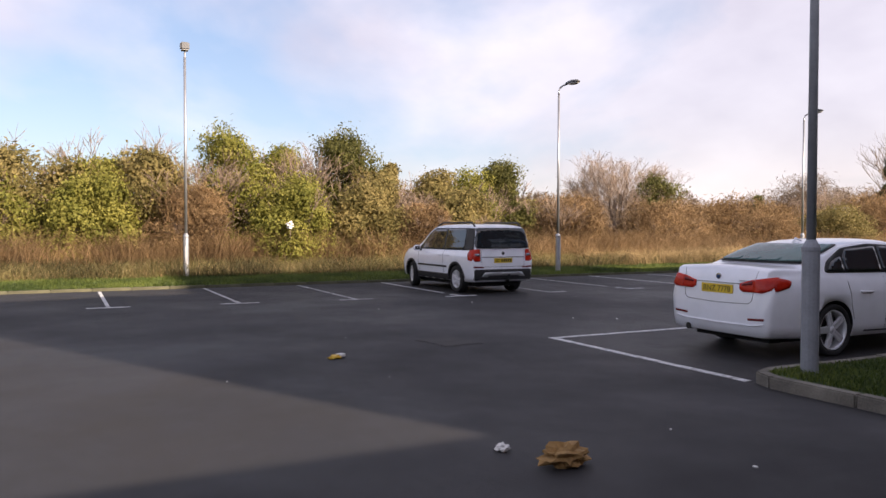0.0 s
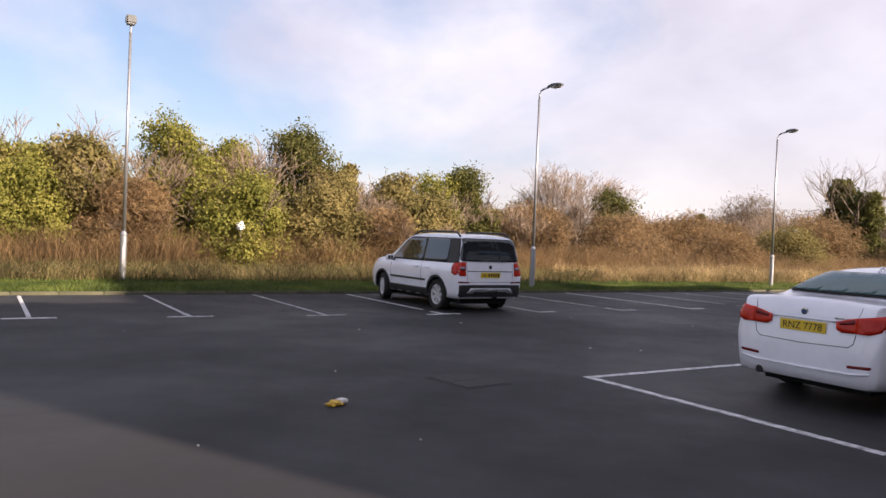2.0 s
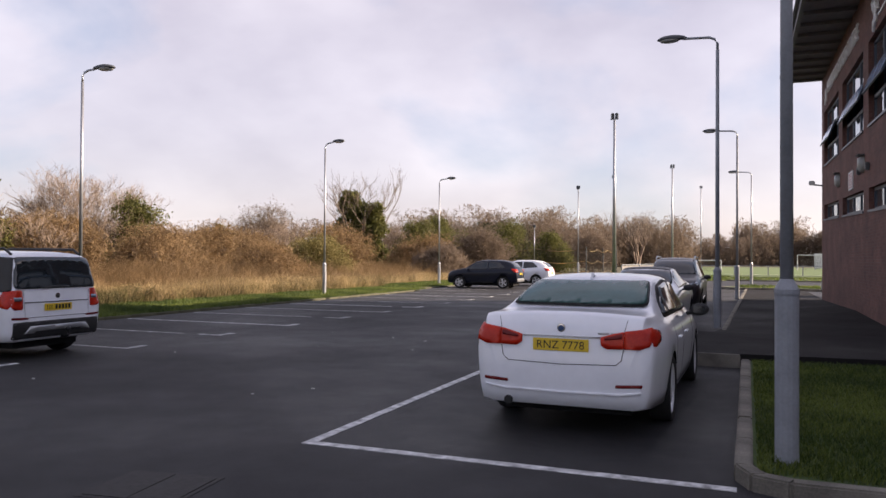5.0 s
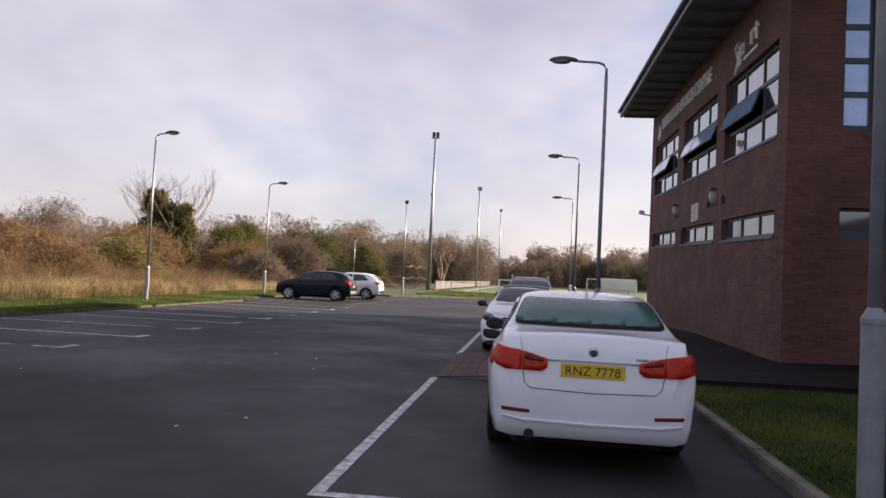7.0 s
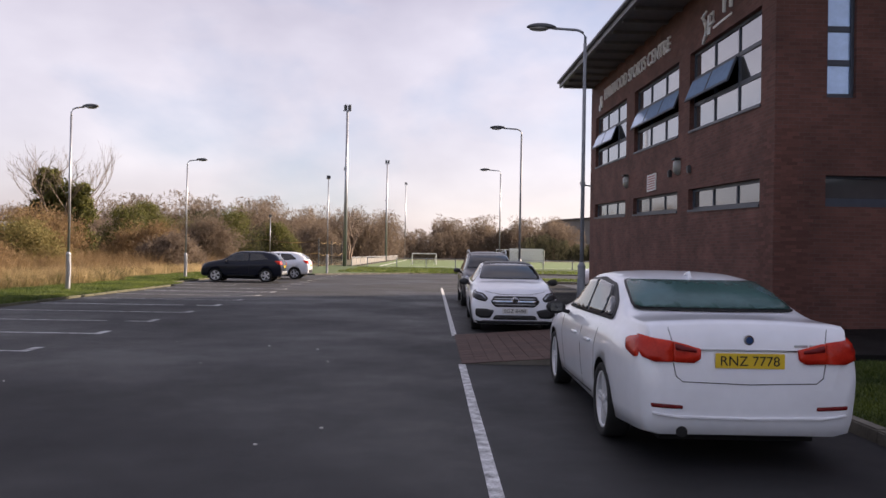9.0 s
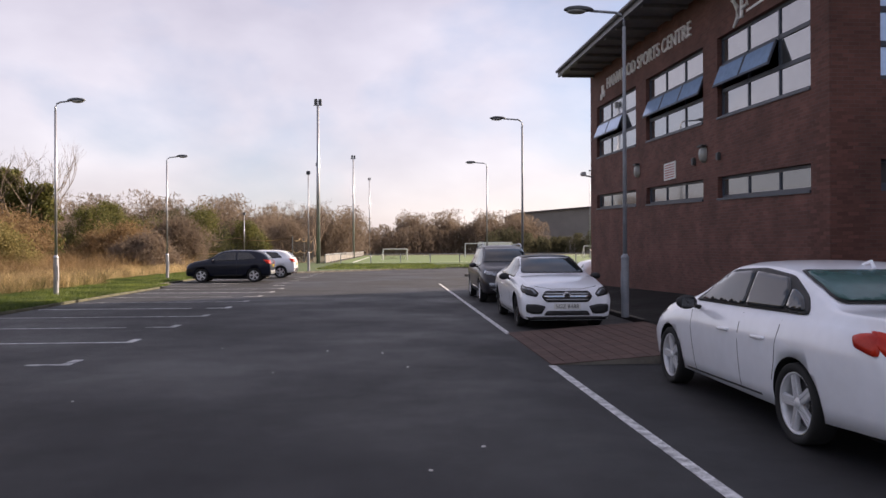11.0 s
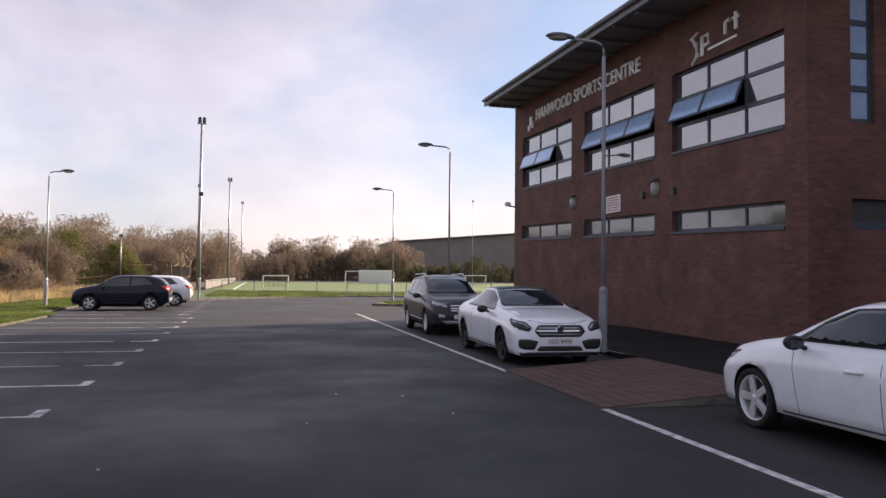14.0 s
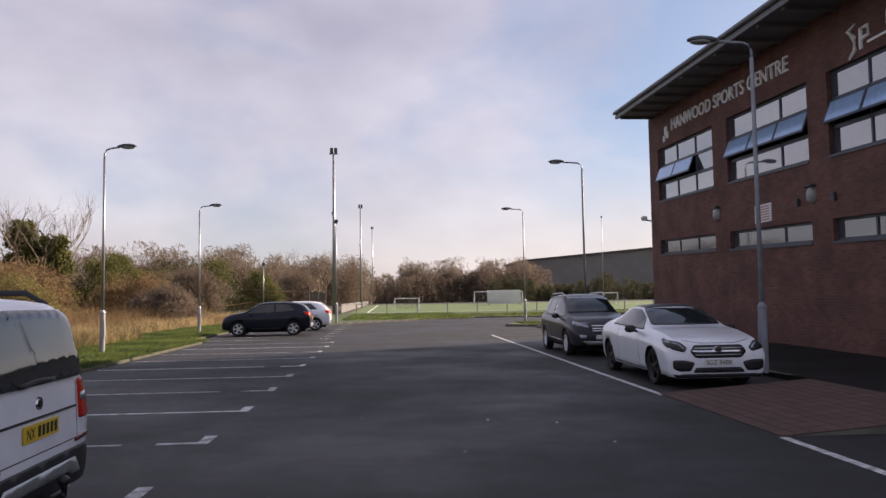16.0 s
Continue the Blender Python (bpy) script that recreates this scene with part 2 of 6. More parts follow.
def part(name, bm, material, parent, label="", smooth=False):
    """Link a bmesh as one mesh object under a thing or part."""
    ob = new(name, mesh_from(bm, name, material, smooth))
    ob.parent = parent
    if label:
        ob["label"] = label
    return ob


def thing(name, label, category, m=None, group="", kind=""):
    ob = new(name)
    ob.empty_display_size = 0.2
    if m is not None:
        ob.matrix_basis = m
    return tagged(ob, label, category, group, kind)


def solid(name, bm, material, label, category, kind="", m=None, smooth=False, group=""):
    ob = new(name, mesh_from(bm, name, material, smooth))
    if m is not None:
        ob.matrix_basis = m
    return tagged(ob, label, category, group, kind)


def box(x0, x1, y0, y1, z0, z1, bevel=0.0, bm=None):
    """A box, with softened edges where bevel is given."""
    own = bmesh.new()
    vs = bmesh.ops.create_cube(own, size=1.0)["verts"]
    for v in vs:
        v.co = Vector((x0 + (v.co.x + 0.5) * (x1 - x0), y0 + (v.co.y + 0.5) * (y1 - y0), z0 + (v.co.z + 0.5) * (z1 - z0)))
    if bevel:
        bmesh.ops.bevel(own, geom=own.edges[:], offset=bevel, segments=2, affect="EDGES")
    if bm is None:
        return own
    me = bpy.data.meshes.new("tmp")
    own.to_mesh(me)
    own.free()
    bm.from_mesh(me)
    bpy.data.meshes.remove(me)
    return bm


def tube(points, radii, sides=8, bm=None, cap=True):
    """A round bar through points."""
    bm = bm or bmesh.new()
    rings = []
    pts = [Vector(p) for p in points]
    for i, p in enumerate(pts):
        d = (pts[min(i + 1, len(pts) - 1)] - pts[max(i - 1, 0)]).normalized()
        a = d.cross(Vector((0, 0, 1)) if abs(d.z) < 0.95 else Vector((1, 0, 0))).normalized()
        b = d.cross(a)
        rings.append([bm.verts.new(p + (a * math.cos(k * math.tau / sides) + b * math.sin(k * math.tau / sides)) * radii[i]) for k in range(sides)])
    for r0, r1 in zip(rings, rings[1:]):
        for k in range(sides):
            bm.faces.new((r0[k], r0[(k + 1) % sides], r1[(k + 1) % sides], r1[k]))
    if cap:
        bm.faces.new(rings[0])
        bm.faces.new(rings[-1][::-1])
    bmesh.ops.recalc_face_normals(bm, faces=bm.faces[:])
    return bm


def sheet(pts, z=0.0):
    bm = bmesh.new()
    bm.faces.new([bm.verts.new((*p, z) if len(p) == 2 else p) for p in pts])
    bmesh.ops.recalc_face_normals(bm, faces=bm.faces[:])
    for f in bm.faces:
        if f.normal.z < 0:
            f.normal_flip()
    return bm


def lathe(profile, sides=32, axis="x", bm=None):
    """A turned shape from (radius, offset) pairs about an axis."""
    bm = bm or bmesh.new()
    rings = []
    for r, o in profile:
        ring = []
        for k in range(sides):
            a = k * math.tau / sides
            c, s = r * math.cos(a), r * math.sin(a)
            ring.append(bm.verts.new((o, c, s) if axis == "x" else (c, s, o)))
        rings.append(ring)
    for r0, r1 in zip(rings, rings[1:]):
        for k in range(sides):
            bm.faces.new((r0[k], r0[(k + 1) % sides], r1[(k + 1) % sides], r1[k]))
    bmesh.ops.recalc_face_normals(bm, faces=bm.faces[:])
    return bm


def text_mesh(body, size, material, name, depth=0.0):
    cu = bpy.data.curves.new(name, "FONT")
    cu.body = body
    cu.size = size
    cu.extrude = depth
    cu.align_x, cu.align_y = "CENTER", "CENTER"
    tmp = bpy.data.objects.new("tmp_text", cu)
    scene.collection.objects.link(tmp)
    bpy.context.view_layer.update()
    me = bpy.data.meshes.new_from_object(tmp.evaluated_get(bpy.context.evaluated_depsgraph_get()))
    bpy.data.objects.remove(tmp)
    me.materials.clear()
    me.materials.append(material)
    return me


def fitted_text(body, width, height, material, name, parent, m, depth=0.004, fall=0.0):
    """Raised lettering scaled to a width and height, in the XY plane of pose m."""
    me = text_mesh(body, 1.0, material, name, 0.0)
    xs = [v.co.x for v in me.vertices]
    ys = [v.co.y for v in me.vertices]
    cx, cy = (min(xs) + max(xs)) / 2, (min(ys) + max(ys)) / 2
    for v in me.vertices:
        v.co = Vector(((v.co.x - cx) * width / (max(xs) - min(xs)), (v.co.y - cy) * height / (max(ys) - min(ys)), 0))
    if fall:
        for v in me.vertices:
            v.co.y -= fall * v.co.x
    whole = bmesh.new()
    whole.from_mesh(me)
    left = set(whole.verts)
    made = []
    while left:
        stack, isle = [left.pop()], set()
        while stack:
            v = stack.pop()
            isle.add(v)
            for e in v.link_edges:
                o = e.other_vert(v)
                if o in left:
                    left.discard(o)
                    stack.append(o)
        bm = bmesh.new()
        copy = {v: bm.verts.new(v.co) for v in isle}
        for f in {f for v in isle for f in v.link_faces}:
            bm.faces.new([copy[v] for v in f.verts])
        ext = bmesh.ops.extrude_face_region(bm, geom=bm.faces[:])
        for v in ext["geom"]:
            if isinstance(v, bmesh.types.BMVert):
                v.co.z += depth
        bmesh.ops.recalc_face_normals(bm, faces=bm.faces[:])
        ob = part(name, bm, material, parent)
        ob.matrix_basis = m
        made.append(ob)
    whole.free()
    bpy.data.meshes.remove(me)
    return made


# ---- ground ----
solid("ground", sheet([(-1500, -1500), (1500, -1500), (1500, 1500), (-1500, 1500)], -0.06), ROUGH_SOIL, "rough brown earth reaching the horizon", "ground", "structure")
solid("road", sheet([(-11.7, -60), (60, -60), (60, 52), (2, 58), (-4.2, 52), (-8.4, 47.5), (-12.7, 47.5), (-12.6, 30.6), (-11.7, 28.8)], 0.0), ASPHALT, "dark damp asphalt of the car park", "car park", "structure")
PITCH_OB = solid("football_pitch", sheet([(-9.0, 84), (95, 84), (95, 190), (-9.0, 190)], 0.02), PITCH, "bright green artificial football pitch with white lines", "pitch", "structure")
bm = bmesh.new()
for x0, x1, y0, y1 in ((-7, -6.8, 88, 185), (-7, 90, 88, 88.2), (-7, 90, 184.8, 185), (40, 40.2, 88, 185)):
    box(x0, x1, y0, y1, 0.021, 0.03, bm=bm)
part("touchline", bm, WHITE_SIGN, PITCH_OB)

# painted bay lines
K = 2.52
for i in range(15):
    y = -8.02 + K * i
    if 29.0 < y < 31:
        continue
    far = y < 29
    bm = bmesh.new()
    d_ = -0.09 * max(0.0, 2.2 - y)
    if far:
        box(-11.55, -7.55, y - 0.036, y + 0.036, 0.0, 0.005, bm=bm)
        if i % 2:
            box(-7.55, -6.7 + d_, y - 0.036, y + 0.036, 0.0, 0.005, bm=bm)
        else:
            box(-7.15 + d_, -6.7 + d_, y - 0.05, y + 0.05, 0.0, 0.005, bm=bm)
        if y < 4:
            box(-6.7 + d_, -6.58 + d_, y - 0.4, y + 0.4, 0.0, 0.0055, bm=bm)
        else:
            box(-6.7, -6.56, y - 0.05, y + 0.46, 0.0, 0.0055, bm=bm)
    solid("bay_line", bm, PAINT if i % 3 == 1 or y < -4 else PAINT_FADED, "worn white parking bay line on the asphalt", "road marking", "structure") if far else bm.free()
for i in range(9):
    y = 30.0 + i * 2.4
    solid("bay_tick", box(-7.35, -6.85, y, y + 0.12, 0, 0.005), PAINT, "short white bay end mark on the asphalt", "road marking", "structure")
    solid("bay_line", box(-12.6, -9.4, y, y + 0.1, 0, 0.005), PAINT_FADED, "faded white parking bay line on the asphalt", "road marking", "structure")
solid("edge_line", box(-0.05, 0.05, 0.05, 6.4, 0, 0.005), PAINT, "white line along the parking bay edge", "road marking", "structure")
solid("edge_line", box(-0.05, 0.05, 10.2, 30.7, 0, 0.005), PAINT, "white line along the parked cars", "road marking", "structure")
solid("edge_line", box(-0.05, 3.46, -0.05, 0.05, 0, 0.0055), PAINT, "white line closing the parking bay", "road marking", "structure")
solid("edge_line", box(2.2, 3.5, 10.55, 10.63, 0, 0.005), PAINT, "white line at the bay end", "road marking", "structure")
solid("edge_line", box(2.3, 3.5, 6.75, 6.83, 0, 0.005), PAINT_FADED, "faded white line beside the paving", "road marking", "structure")

# manhole cover
mh = thing("manhole_cover", "worn square iron cover set in the asphalt", "manhole", pose(-0.33, -1.52, 0.0, 0, 0, 8))
part("frame", box(-0.38, 0.38, -0.32, 0.32, 0.0, 0.004), IRON, mh)
for ix in range(2):
    part("lid", box(-0.34 + ix * 0.345, -0.005 + ix * 0.345, -0.28, 0.28, 0.004, 0.009), IRON, mh)

# verge with kerb stones
def kerb_run(pts, name, label, h=0.1, w=0.13, stone=0.914, material=KERB):
    """Concrete kerb stones laid end to end along a line, the row's left side being the road."""
    run = thing(name, label, "kerb", kind="structure")
    data = {}
    for p, q in zip(pts, pts[1:]):
        p, q = Vector(p), Vector(q)
        n = max(1, round((q - p).length / stone))
        ln = (q - p).length / n
        key = round(ln, 3)
        if key not in data:
            data[key] = mesh_from(box(0.004, ln - 0.004, 0, w, -0.05, h, 0.014), "kerb_stone", material)
        ang = math.atan2((q - p).y, (q - p).x)
        for i in range(n):
            s = new("kerb_stone", data[key])
            s.parent = run
            c = p.lerp(q, i / n)
            s.matrix_basis = Matrix.Translation((c.x, c.y, random.uniform(-0.006, 0.006))) @ Matrix.Rotation(ang + random.uniform(-0.004, 0.004), 4, "Z")
    return run


def arc(cx, cy, r, a0, a1, n=6):
    return [(cx + r * math.cos(radians(a0 + (a1 - a0) * i / n)), cy + r * math.sin(radians(a0 + (a1 - a0) * i / n))) for i in range(n + 1)]


kerb_run([(-11.7, -45), (-11.7, 28.2), (-12.6, 30.4), (-12.7, 47.5)], "verge_kerb", "low mossy concrete kerb along the grass verge", 0.07, material=KERB_MOSS)
solid("verge", sheet([(-11.83, -45), (-15.4, -45), (-15.4, 30.6), (-17.0, 48.5), (-12.83, 48.5), (-12.73, 30.3), (-11.83, 28.2)], 0.06), GRASS_SOIL, "short green grass verge beside the kerb", "verge", "structure")
# lawn beside the sports centre
LAWN = [*arc(3.80, 0.26, 0.36, 180, 270, 4), (12.0, -0.1), (12.0, 6.6), (3.44, 6.6)]
kerb_run([(3.44, 6.6), (3.44, 0.26)] + arc(3.80, 0.26, 0.36, 180, 270, 2)[1:] + [(12.0, -0.1)], "lawn_kerb", "weathered mossy concrete kerb round the lawn", 0.12)
solid("lawn", sheet([(x + 0.13 * (1 if x < 4.4 else 0), y + 0.13 * (y < 1)) for x, y in LAWN], 0.10), GRASS_SOIL, "mown green lawn inside the kerb", "lawn", "structure")
ISLE = [(2.0, 39.6), (3.2, 38.8), (9, 38.0), (20, 38.5), (20, 44.5), (6, 43.8), (3.0, 42.0)]
solid("grass_island", sheet(ISLE, 0.12), GRASS_SOIL, "bright green grass island with a kerb", "lawn", "structure")
kerb_run([ISLE[6], ISLE[0], ISLE[1], ISLE[2], ISLE[3]], "island_kerb", "concrete kerb round the grass island", 0.13)
BANK = [(-12.6, 50), (-8.6, 47.8), (-4.2, 52.3), (2, 58.3), (60, 52.3), (60, 70), (-12.6, 84)]
solid("grass_bank", sheet(BANK, 0.08), GRASS_SOIL, "bright green grass bank before the pitch", "lawn", "structure")
kerb_run([BANK[1], BANK[2], BANK[3], (40, 54.3)], "bank_kerb", "concrete kerb along the grass bank", 0.1)

# footpath rising to the sports centre wall
bm = bmesh.new()
px = [(2.62, 6.5, 0.186), (3.45, 6.62, 0.19), (6.3, 6.65, 0.20), (12.9, 6.65, 0.22), (12.9, 10.5, 0.38), (6.35, 10.5, 0.33), (6.35, 18, 0.25), (6.35, 28, 0.06), (6.35, 37.9, 0.05), (3.4, 37.9, 0.05), (3.0, 12.2, 0.09), (2.9, 10.8, 0.14), (2.62, 10.35, 0.186)]
bm.faces.new([bm.verts.new(p) for p in px])
bmesh.ops.triangulate(bm, faces=bm.faces[:])
for f in bm.faces:
    if f.normal.z < 0:
        f.normal_flip()
rim = bmesh.ops.extrude_edge_only(bm, edges=[e for e in bm.edges if e.is_boundary])
for v in rim["geom"]:
    if isinstance(v, bmesh.types.BMVert):
        v.co.z -= 0.4
solid("footpath", bm, TARMAC_PATH, "dark tarmac footpath along the brick wall", "footpath", "structure")
kerb_run([(3.4, 37.9), (3.0, 12.2), (3.0, 11.3)], "path_kerb", "flat concrete edging of the footpath", 0.1, 0.12)

# red block-paved ramp
ramp = thing("paved_ramp", "red block-paved dropped crossing between parking bays", "paving", kind="structure")
bm = bmesh.new()
bm.faces.new([bm.verts.new(p) for p in ((0.0, 6.45, 0.004), (2.6, 6.45, 0.185), (2.6, 10.3, 0.185), (0.0, 10.3, 0.004))])
part("bed", bm, PAVER_JOINT, ramp)
bm = bmesh.new()
bm.faces.new([bm.verts.new(p) for p in ((0.0, 6.45, 0.0), (2.6, 6.45, 0.0), (2.6, 6.45, 0.185))])
part("ramp_edge", bm, KERB, ramp)
paver = mesh_from(box(-0.096, 0.096, -0.147, 0.147, -0.004, 0.006, 0.003), "paver", PAVER)
tilt = math.atan2(0.181, 2.6)
for i in range(13):
    for j in range(13):
        s = new("paver", paver)
        s.parent = ramp
        x, y = 0.1 + i * 0.2, 6.6 + j * 0.3
        if y > 10.3:
            continue
        s.matrix_basis = Matrix.Translation((x, y, 0.006 + x * 0.0696)) @ Matrix.Rotation(-tilt, 4, "Y")
solid("dropped_ramp_edge", box(2.6, 3.43, 6.42, 6.5, -0.02, 0.20, 0.01), KERB, "concrete edging beside the paved ramp", "kerb", "structure")

# ---- sports centre ----
SL = 0.031


def lv(y, z):
    """Height of a level course of the building at y."""
    return z + SL * (y - 19.0)


def sheared(bm):
    for v in bm.verts:
        v.co.z = lv(v.co.y, v.co.z) if v.co.z > 0.2 else v.co.z
    return bm


WX, Y0, Y1, ZT = 6.3, 10.42, 27.95, 8.56
centre = thing("sports_centre", "two-storey brown brick sports centre with sloping roof", "building")
UP = [(22.0, 27.0, "A"), (16.35, 20.95, "B"), (11.08, 15.45, "C")]
UZ, LZ = (5.07, 7.12), (2.98, 3.52)


def slab(x0, x1, y0, y1, z0, z1, name="wall", material=BRICK, bevel=0.0, label=""):
    return part(name, sheared(box(x0, x1, y0, y1, z0, z1, bevel)), material, centre, label)


ys = [Y0] + [v for a in sorted(UP) for v in a[:2]] + [Y1]
TH = 0.35
slab(WX, WX + TH, Y0, Y1, -0.05, LZ[0])
slab(WX, WX + TH, Y0, Y1, LZ[1], UZ[0])
slab(WX, WX + TH, Y0, Y1, UZ[1], ZT)
for a, b in zip(ys[0::2], ys[1::2]):
    slab(WX, WX + TH, a, b, UZ[0], UZ[1])
    slab(WX, WX + TH, a, b, LZ[0], LZ[1])
# south and north walls, back
SWX0, SWX1 = 7.33, 7.92
slab(WX + TH, SWX0, Y0, Y0 + TH, -0.05, ZT)
slab(SWX1, 10.5, Y0, Y0 + TH, 3.55, ZT)
slab(SWX0, SWX1, Y0, Y0 + TH, 3.55, 5.1)
slab(SWX0, 10.5, Y0, Y0 + TH, -0.05, 2.93)
slab(10.5, 34, Y0, Y0 + TH, -0.05, ZT)
slab(WX + TH, 34, Y1 - TH, Y1, -0.05, ZT)
slab(33.65, 34, Y0 + TH, Y1 - TH, -0.05, ZT)
# Unseen tall block, added so its shadow bounds the sunlit asphalt.
slab(13, 18, 3.4, Y0, -0.05, 11.7)
slab(WX + TH + 0.05, 33.6, Y0 + TH, Y1 - TH, 3.9, 4.2, "floor_slab", SOFFIT)
# unseen tall hall behind the front range, added to shade the hedge foot
part("wall", box(15, 33, Y0 + 1.0, Y1 - 1.0, 9.6, 15.2), BRICK, centre)
# roof
slab(4.95, 35, Y0 - 1.4, Y1 - 0.25, ZT, ZT + 0.12, "soffit", SOFFIT)
slab(4.85, 4.95, Y0 - 1.5, Y1 - 0.2, ZT - 0.04, ZT + 0.30, "fascia", FASCIA)
slab(4.95, 35, Y0 - 1.4, Y1 - 0.25, ZT + 0.125, ZT + 0.28, "roof", FASCIA)
for i in range(15):
    y = Y0 - 0.6 + i * 1.25
    if y < Y1 - 0.5:
        slab(4.97, WX - 0.01, y, y + 0.16, ZT - 0.10, ZT - 0.003, "soffit_rib", SOFFIT)
slab(4.74, 4.84, Y0 - 1.4, Y1 - 0.2, ZT + 0.12, ZT + 0.24, "gutter", FASCIA, 0.03)


def pane_grid(y0, y1, z0, z1, cols, rows, openers=(), glass=PANE):
    """A window of framed panes set back in the west wall; openers: (row, first column, last column) tilted out."""
    w = part("window", sheared(box(WX + 0.13, WX + 0.21, y0, y1, z0, z0 + 0.07)), FRAME, centre, "slate-grey framed window")
    def fr(a, b, c, d, nm="frame"):
        return part(nm, sheared(box(WX + 0.12, WX + 0.20, a, b, c, d, 0.006)), FRAME, w)
    fr(y0, y1, z1 - 0.07, z1)
    fr(y0, y0 + 0.06, z0 + 0.07, z1 - 0.07)
    fr(y1 - 0.06, y1, z0 + 0.07, z1 - 0.07)
    zs = rows
    cw = (y1 - y0) / cols
    for r in range(1, len(zs) - 1):
        fr(y0 + 0.06, y1 - 0.06, zs[r] - 0.05, zs[r] + 0.05, "transom")
    for c in range(1, cols):
        fr(y0 + c * cw - 0.035, y0 + c * cw + 0.035, z0 + 0.07, z1 - 0.07, "mullion")
    for r in range(len(zs) - 1):
        for c in range(cols):
            op = [o for o in openers if o[0] == r and o[1] <= c <= o[2]]
            a, b, lo, hi = y0 + c * cw + 0.03, y0 + (c + 1) * cw - 0.03, zs[r] + 0.04, zs[r + 1] - 0.04
            if op:
                bm = box(-0.02, 0.02, a - 0.02, b + 0.02, -(hi - lo), 0.0)
                rot = Matrix.Translation((WX + 0.08, 0, hi)) @ Matrix.Rotation(radians(21), 4, "Y")
                bmesh.ops.transform(bm, matrix=rot, verts=bm.verts[:])
                sash = part("sash", sheared(bm), FRAME, w, "open top-hung sash")
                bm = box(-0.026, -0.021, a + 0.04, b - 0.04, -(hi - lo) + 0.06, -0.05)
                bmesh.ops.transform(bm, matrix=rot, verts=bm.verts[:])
                g = part("pane", sheared(bm), PANE_SKY, w)
            else:
                part("pane", sheared(box(WX + 0.15, WX + 0.165, a, b, lo, hi)), glass, w)
    part("sill", sheared(box(WX - 0.03, WX + 0.13, y0, y1, z0 - 0.06, z0 - 0.003)), FRAME, w)


for (a, b, nm), op in zip(UP, ([(1, 1, 2)], [(1, 0, 2)], [(1, 1, 2)])):
    n = 3
    z0, z1 = UZ
    pane_grid(a, b, z0, z1, n, [z0 + 0.03, z0 + 0.68, z0 + 1.36, z1 - 0.03], op)
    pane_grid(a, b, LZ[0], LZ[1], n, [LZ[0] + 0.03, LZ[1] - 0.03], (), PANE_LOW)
# south face windows
sw = part("window", sheared(box(SWX0, SWX1, Y0 + 0.12, Y0 + 0.2, 5.1, 5.2)), FRAME, centre, "tall narrow slate-framed window")
for r in range(5):
    z = 5.2 + r * 0.68
    part("frame", sheared(box(SWX0, SWX1, Y0 + 0.12, Y0 + 0.2, z + 0.56, z + 0.68, 0.006)), FRAME, sw)
    part("pane", sheared(box(SWX0 + 0.06, SWX1 - 0.06, Y0 + 0.15, Y0 + 0.165, z, z + 0.56)), PANE_SKY, sw)
for x in (SWX0, SWX1 - 0.06):
    part("jamb", sheared(box(x, x + 0.06, Y0 + 0.1, Y0 + 0.2, 5.2, 8.6)), FRAME, sw)
sw = part("window", sheared(box(SWX0, 10.5, Y0 + 0.12, Y0 + 0.2, 2.93, 3.1)), FRAME, centre, "low wide slate-framed window")
part("frame", sheared(box(SWX0, 10.5, Y0 + 0.12, Y0 + 0.2, 3.49, 3.55)), FRAME, sw)
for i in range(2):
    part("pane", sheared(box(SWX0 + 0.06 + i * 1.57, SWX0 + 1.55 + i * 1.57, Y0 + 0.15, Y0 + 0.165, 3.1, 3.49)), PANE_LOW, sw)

# name on the wall
TXT = Matrix(((0, 0, -1, 0), (-1, 0, 0, 0), (0, 1, 0, 0), (0, 0, 0, 1)))
sign = thing("wall_lettering", "silver raised letters naming the sports centre on brick", "sign", Matrix.Translation((WX, 21.25, lv(21.25, 7.83))))
fitted_text("HANWOOD SPORTS CENTRE", 8.3, 0.43, LETTER, "letter", sign, TXT, 0.05, SL)
bm = bmesh.new()
for dy, dz, r in ((4.75, -0.02, 0.2), (4.6, -0.2, 0.16), (4.95, -0.28, 0.14)):
    box(-0.05, -0.001, dy - r * 0.7, dy + r * 0.5, dz - r * 0.6, dz + r, bm=bm)
part("emblem", bm, LETTER, sign)
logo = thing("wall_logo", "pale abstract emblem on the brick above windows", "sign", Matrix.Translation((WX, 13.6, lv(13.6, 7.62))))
part("emblem_stroke", tube([(-0.03, 0.85, -0.45), (-0.03, 0.62, -0.3), (-0.03, 0.66, 0.0), (-0.03, 0.85, 0.2), (-0.03, 0.6, 0.3)], [0.03, 0.06, 0.06, 0.06, 0.03], 6), LETTER, logo)
part("emblem_stroke", tube([(-0.03, 0.4, -0.35), (-0.03, 0.4, 0.12), (-0.03, 0.15, 0.12), (-0.03, 0.12, -0.1), (-0.03, 0.38, -0.12)], [0.05] * 5, 6), LETTER, logo)
part("emblem_stroke", tube([(-0.03, -0.55, -0.1), (-0.03, -0.55, 0.18), (-0.03, -0.72, 0.2)], [0.05] * 3, 6), LETTER, logo)
part("emblem_stroke", tube([(-0.03, -0.95, -0.1), (-0.03, -0.95, 0.3)], [0.05] * 2, 6), LETTER, logo)
part("emblem_stroke", tube([(-0.03, -0.83, 0.18), (-0.03, -1.08, 0.18)], [0.04] * 2, 6), LETTER, logo)
part("small_print", box(-0.02, -0.001, -0.95, 0.2, -0.27, -0.215), LETTER, logo)
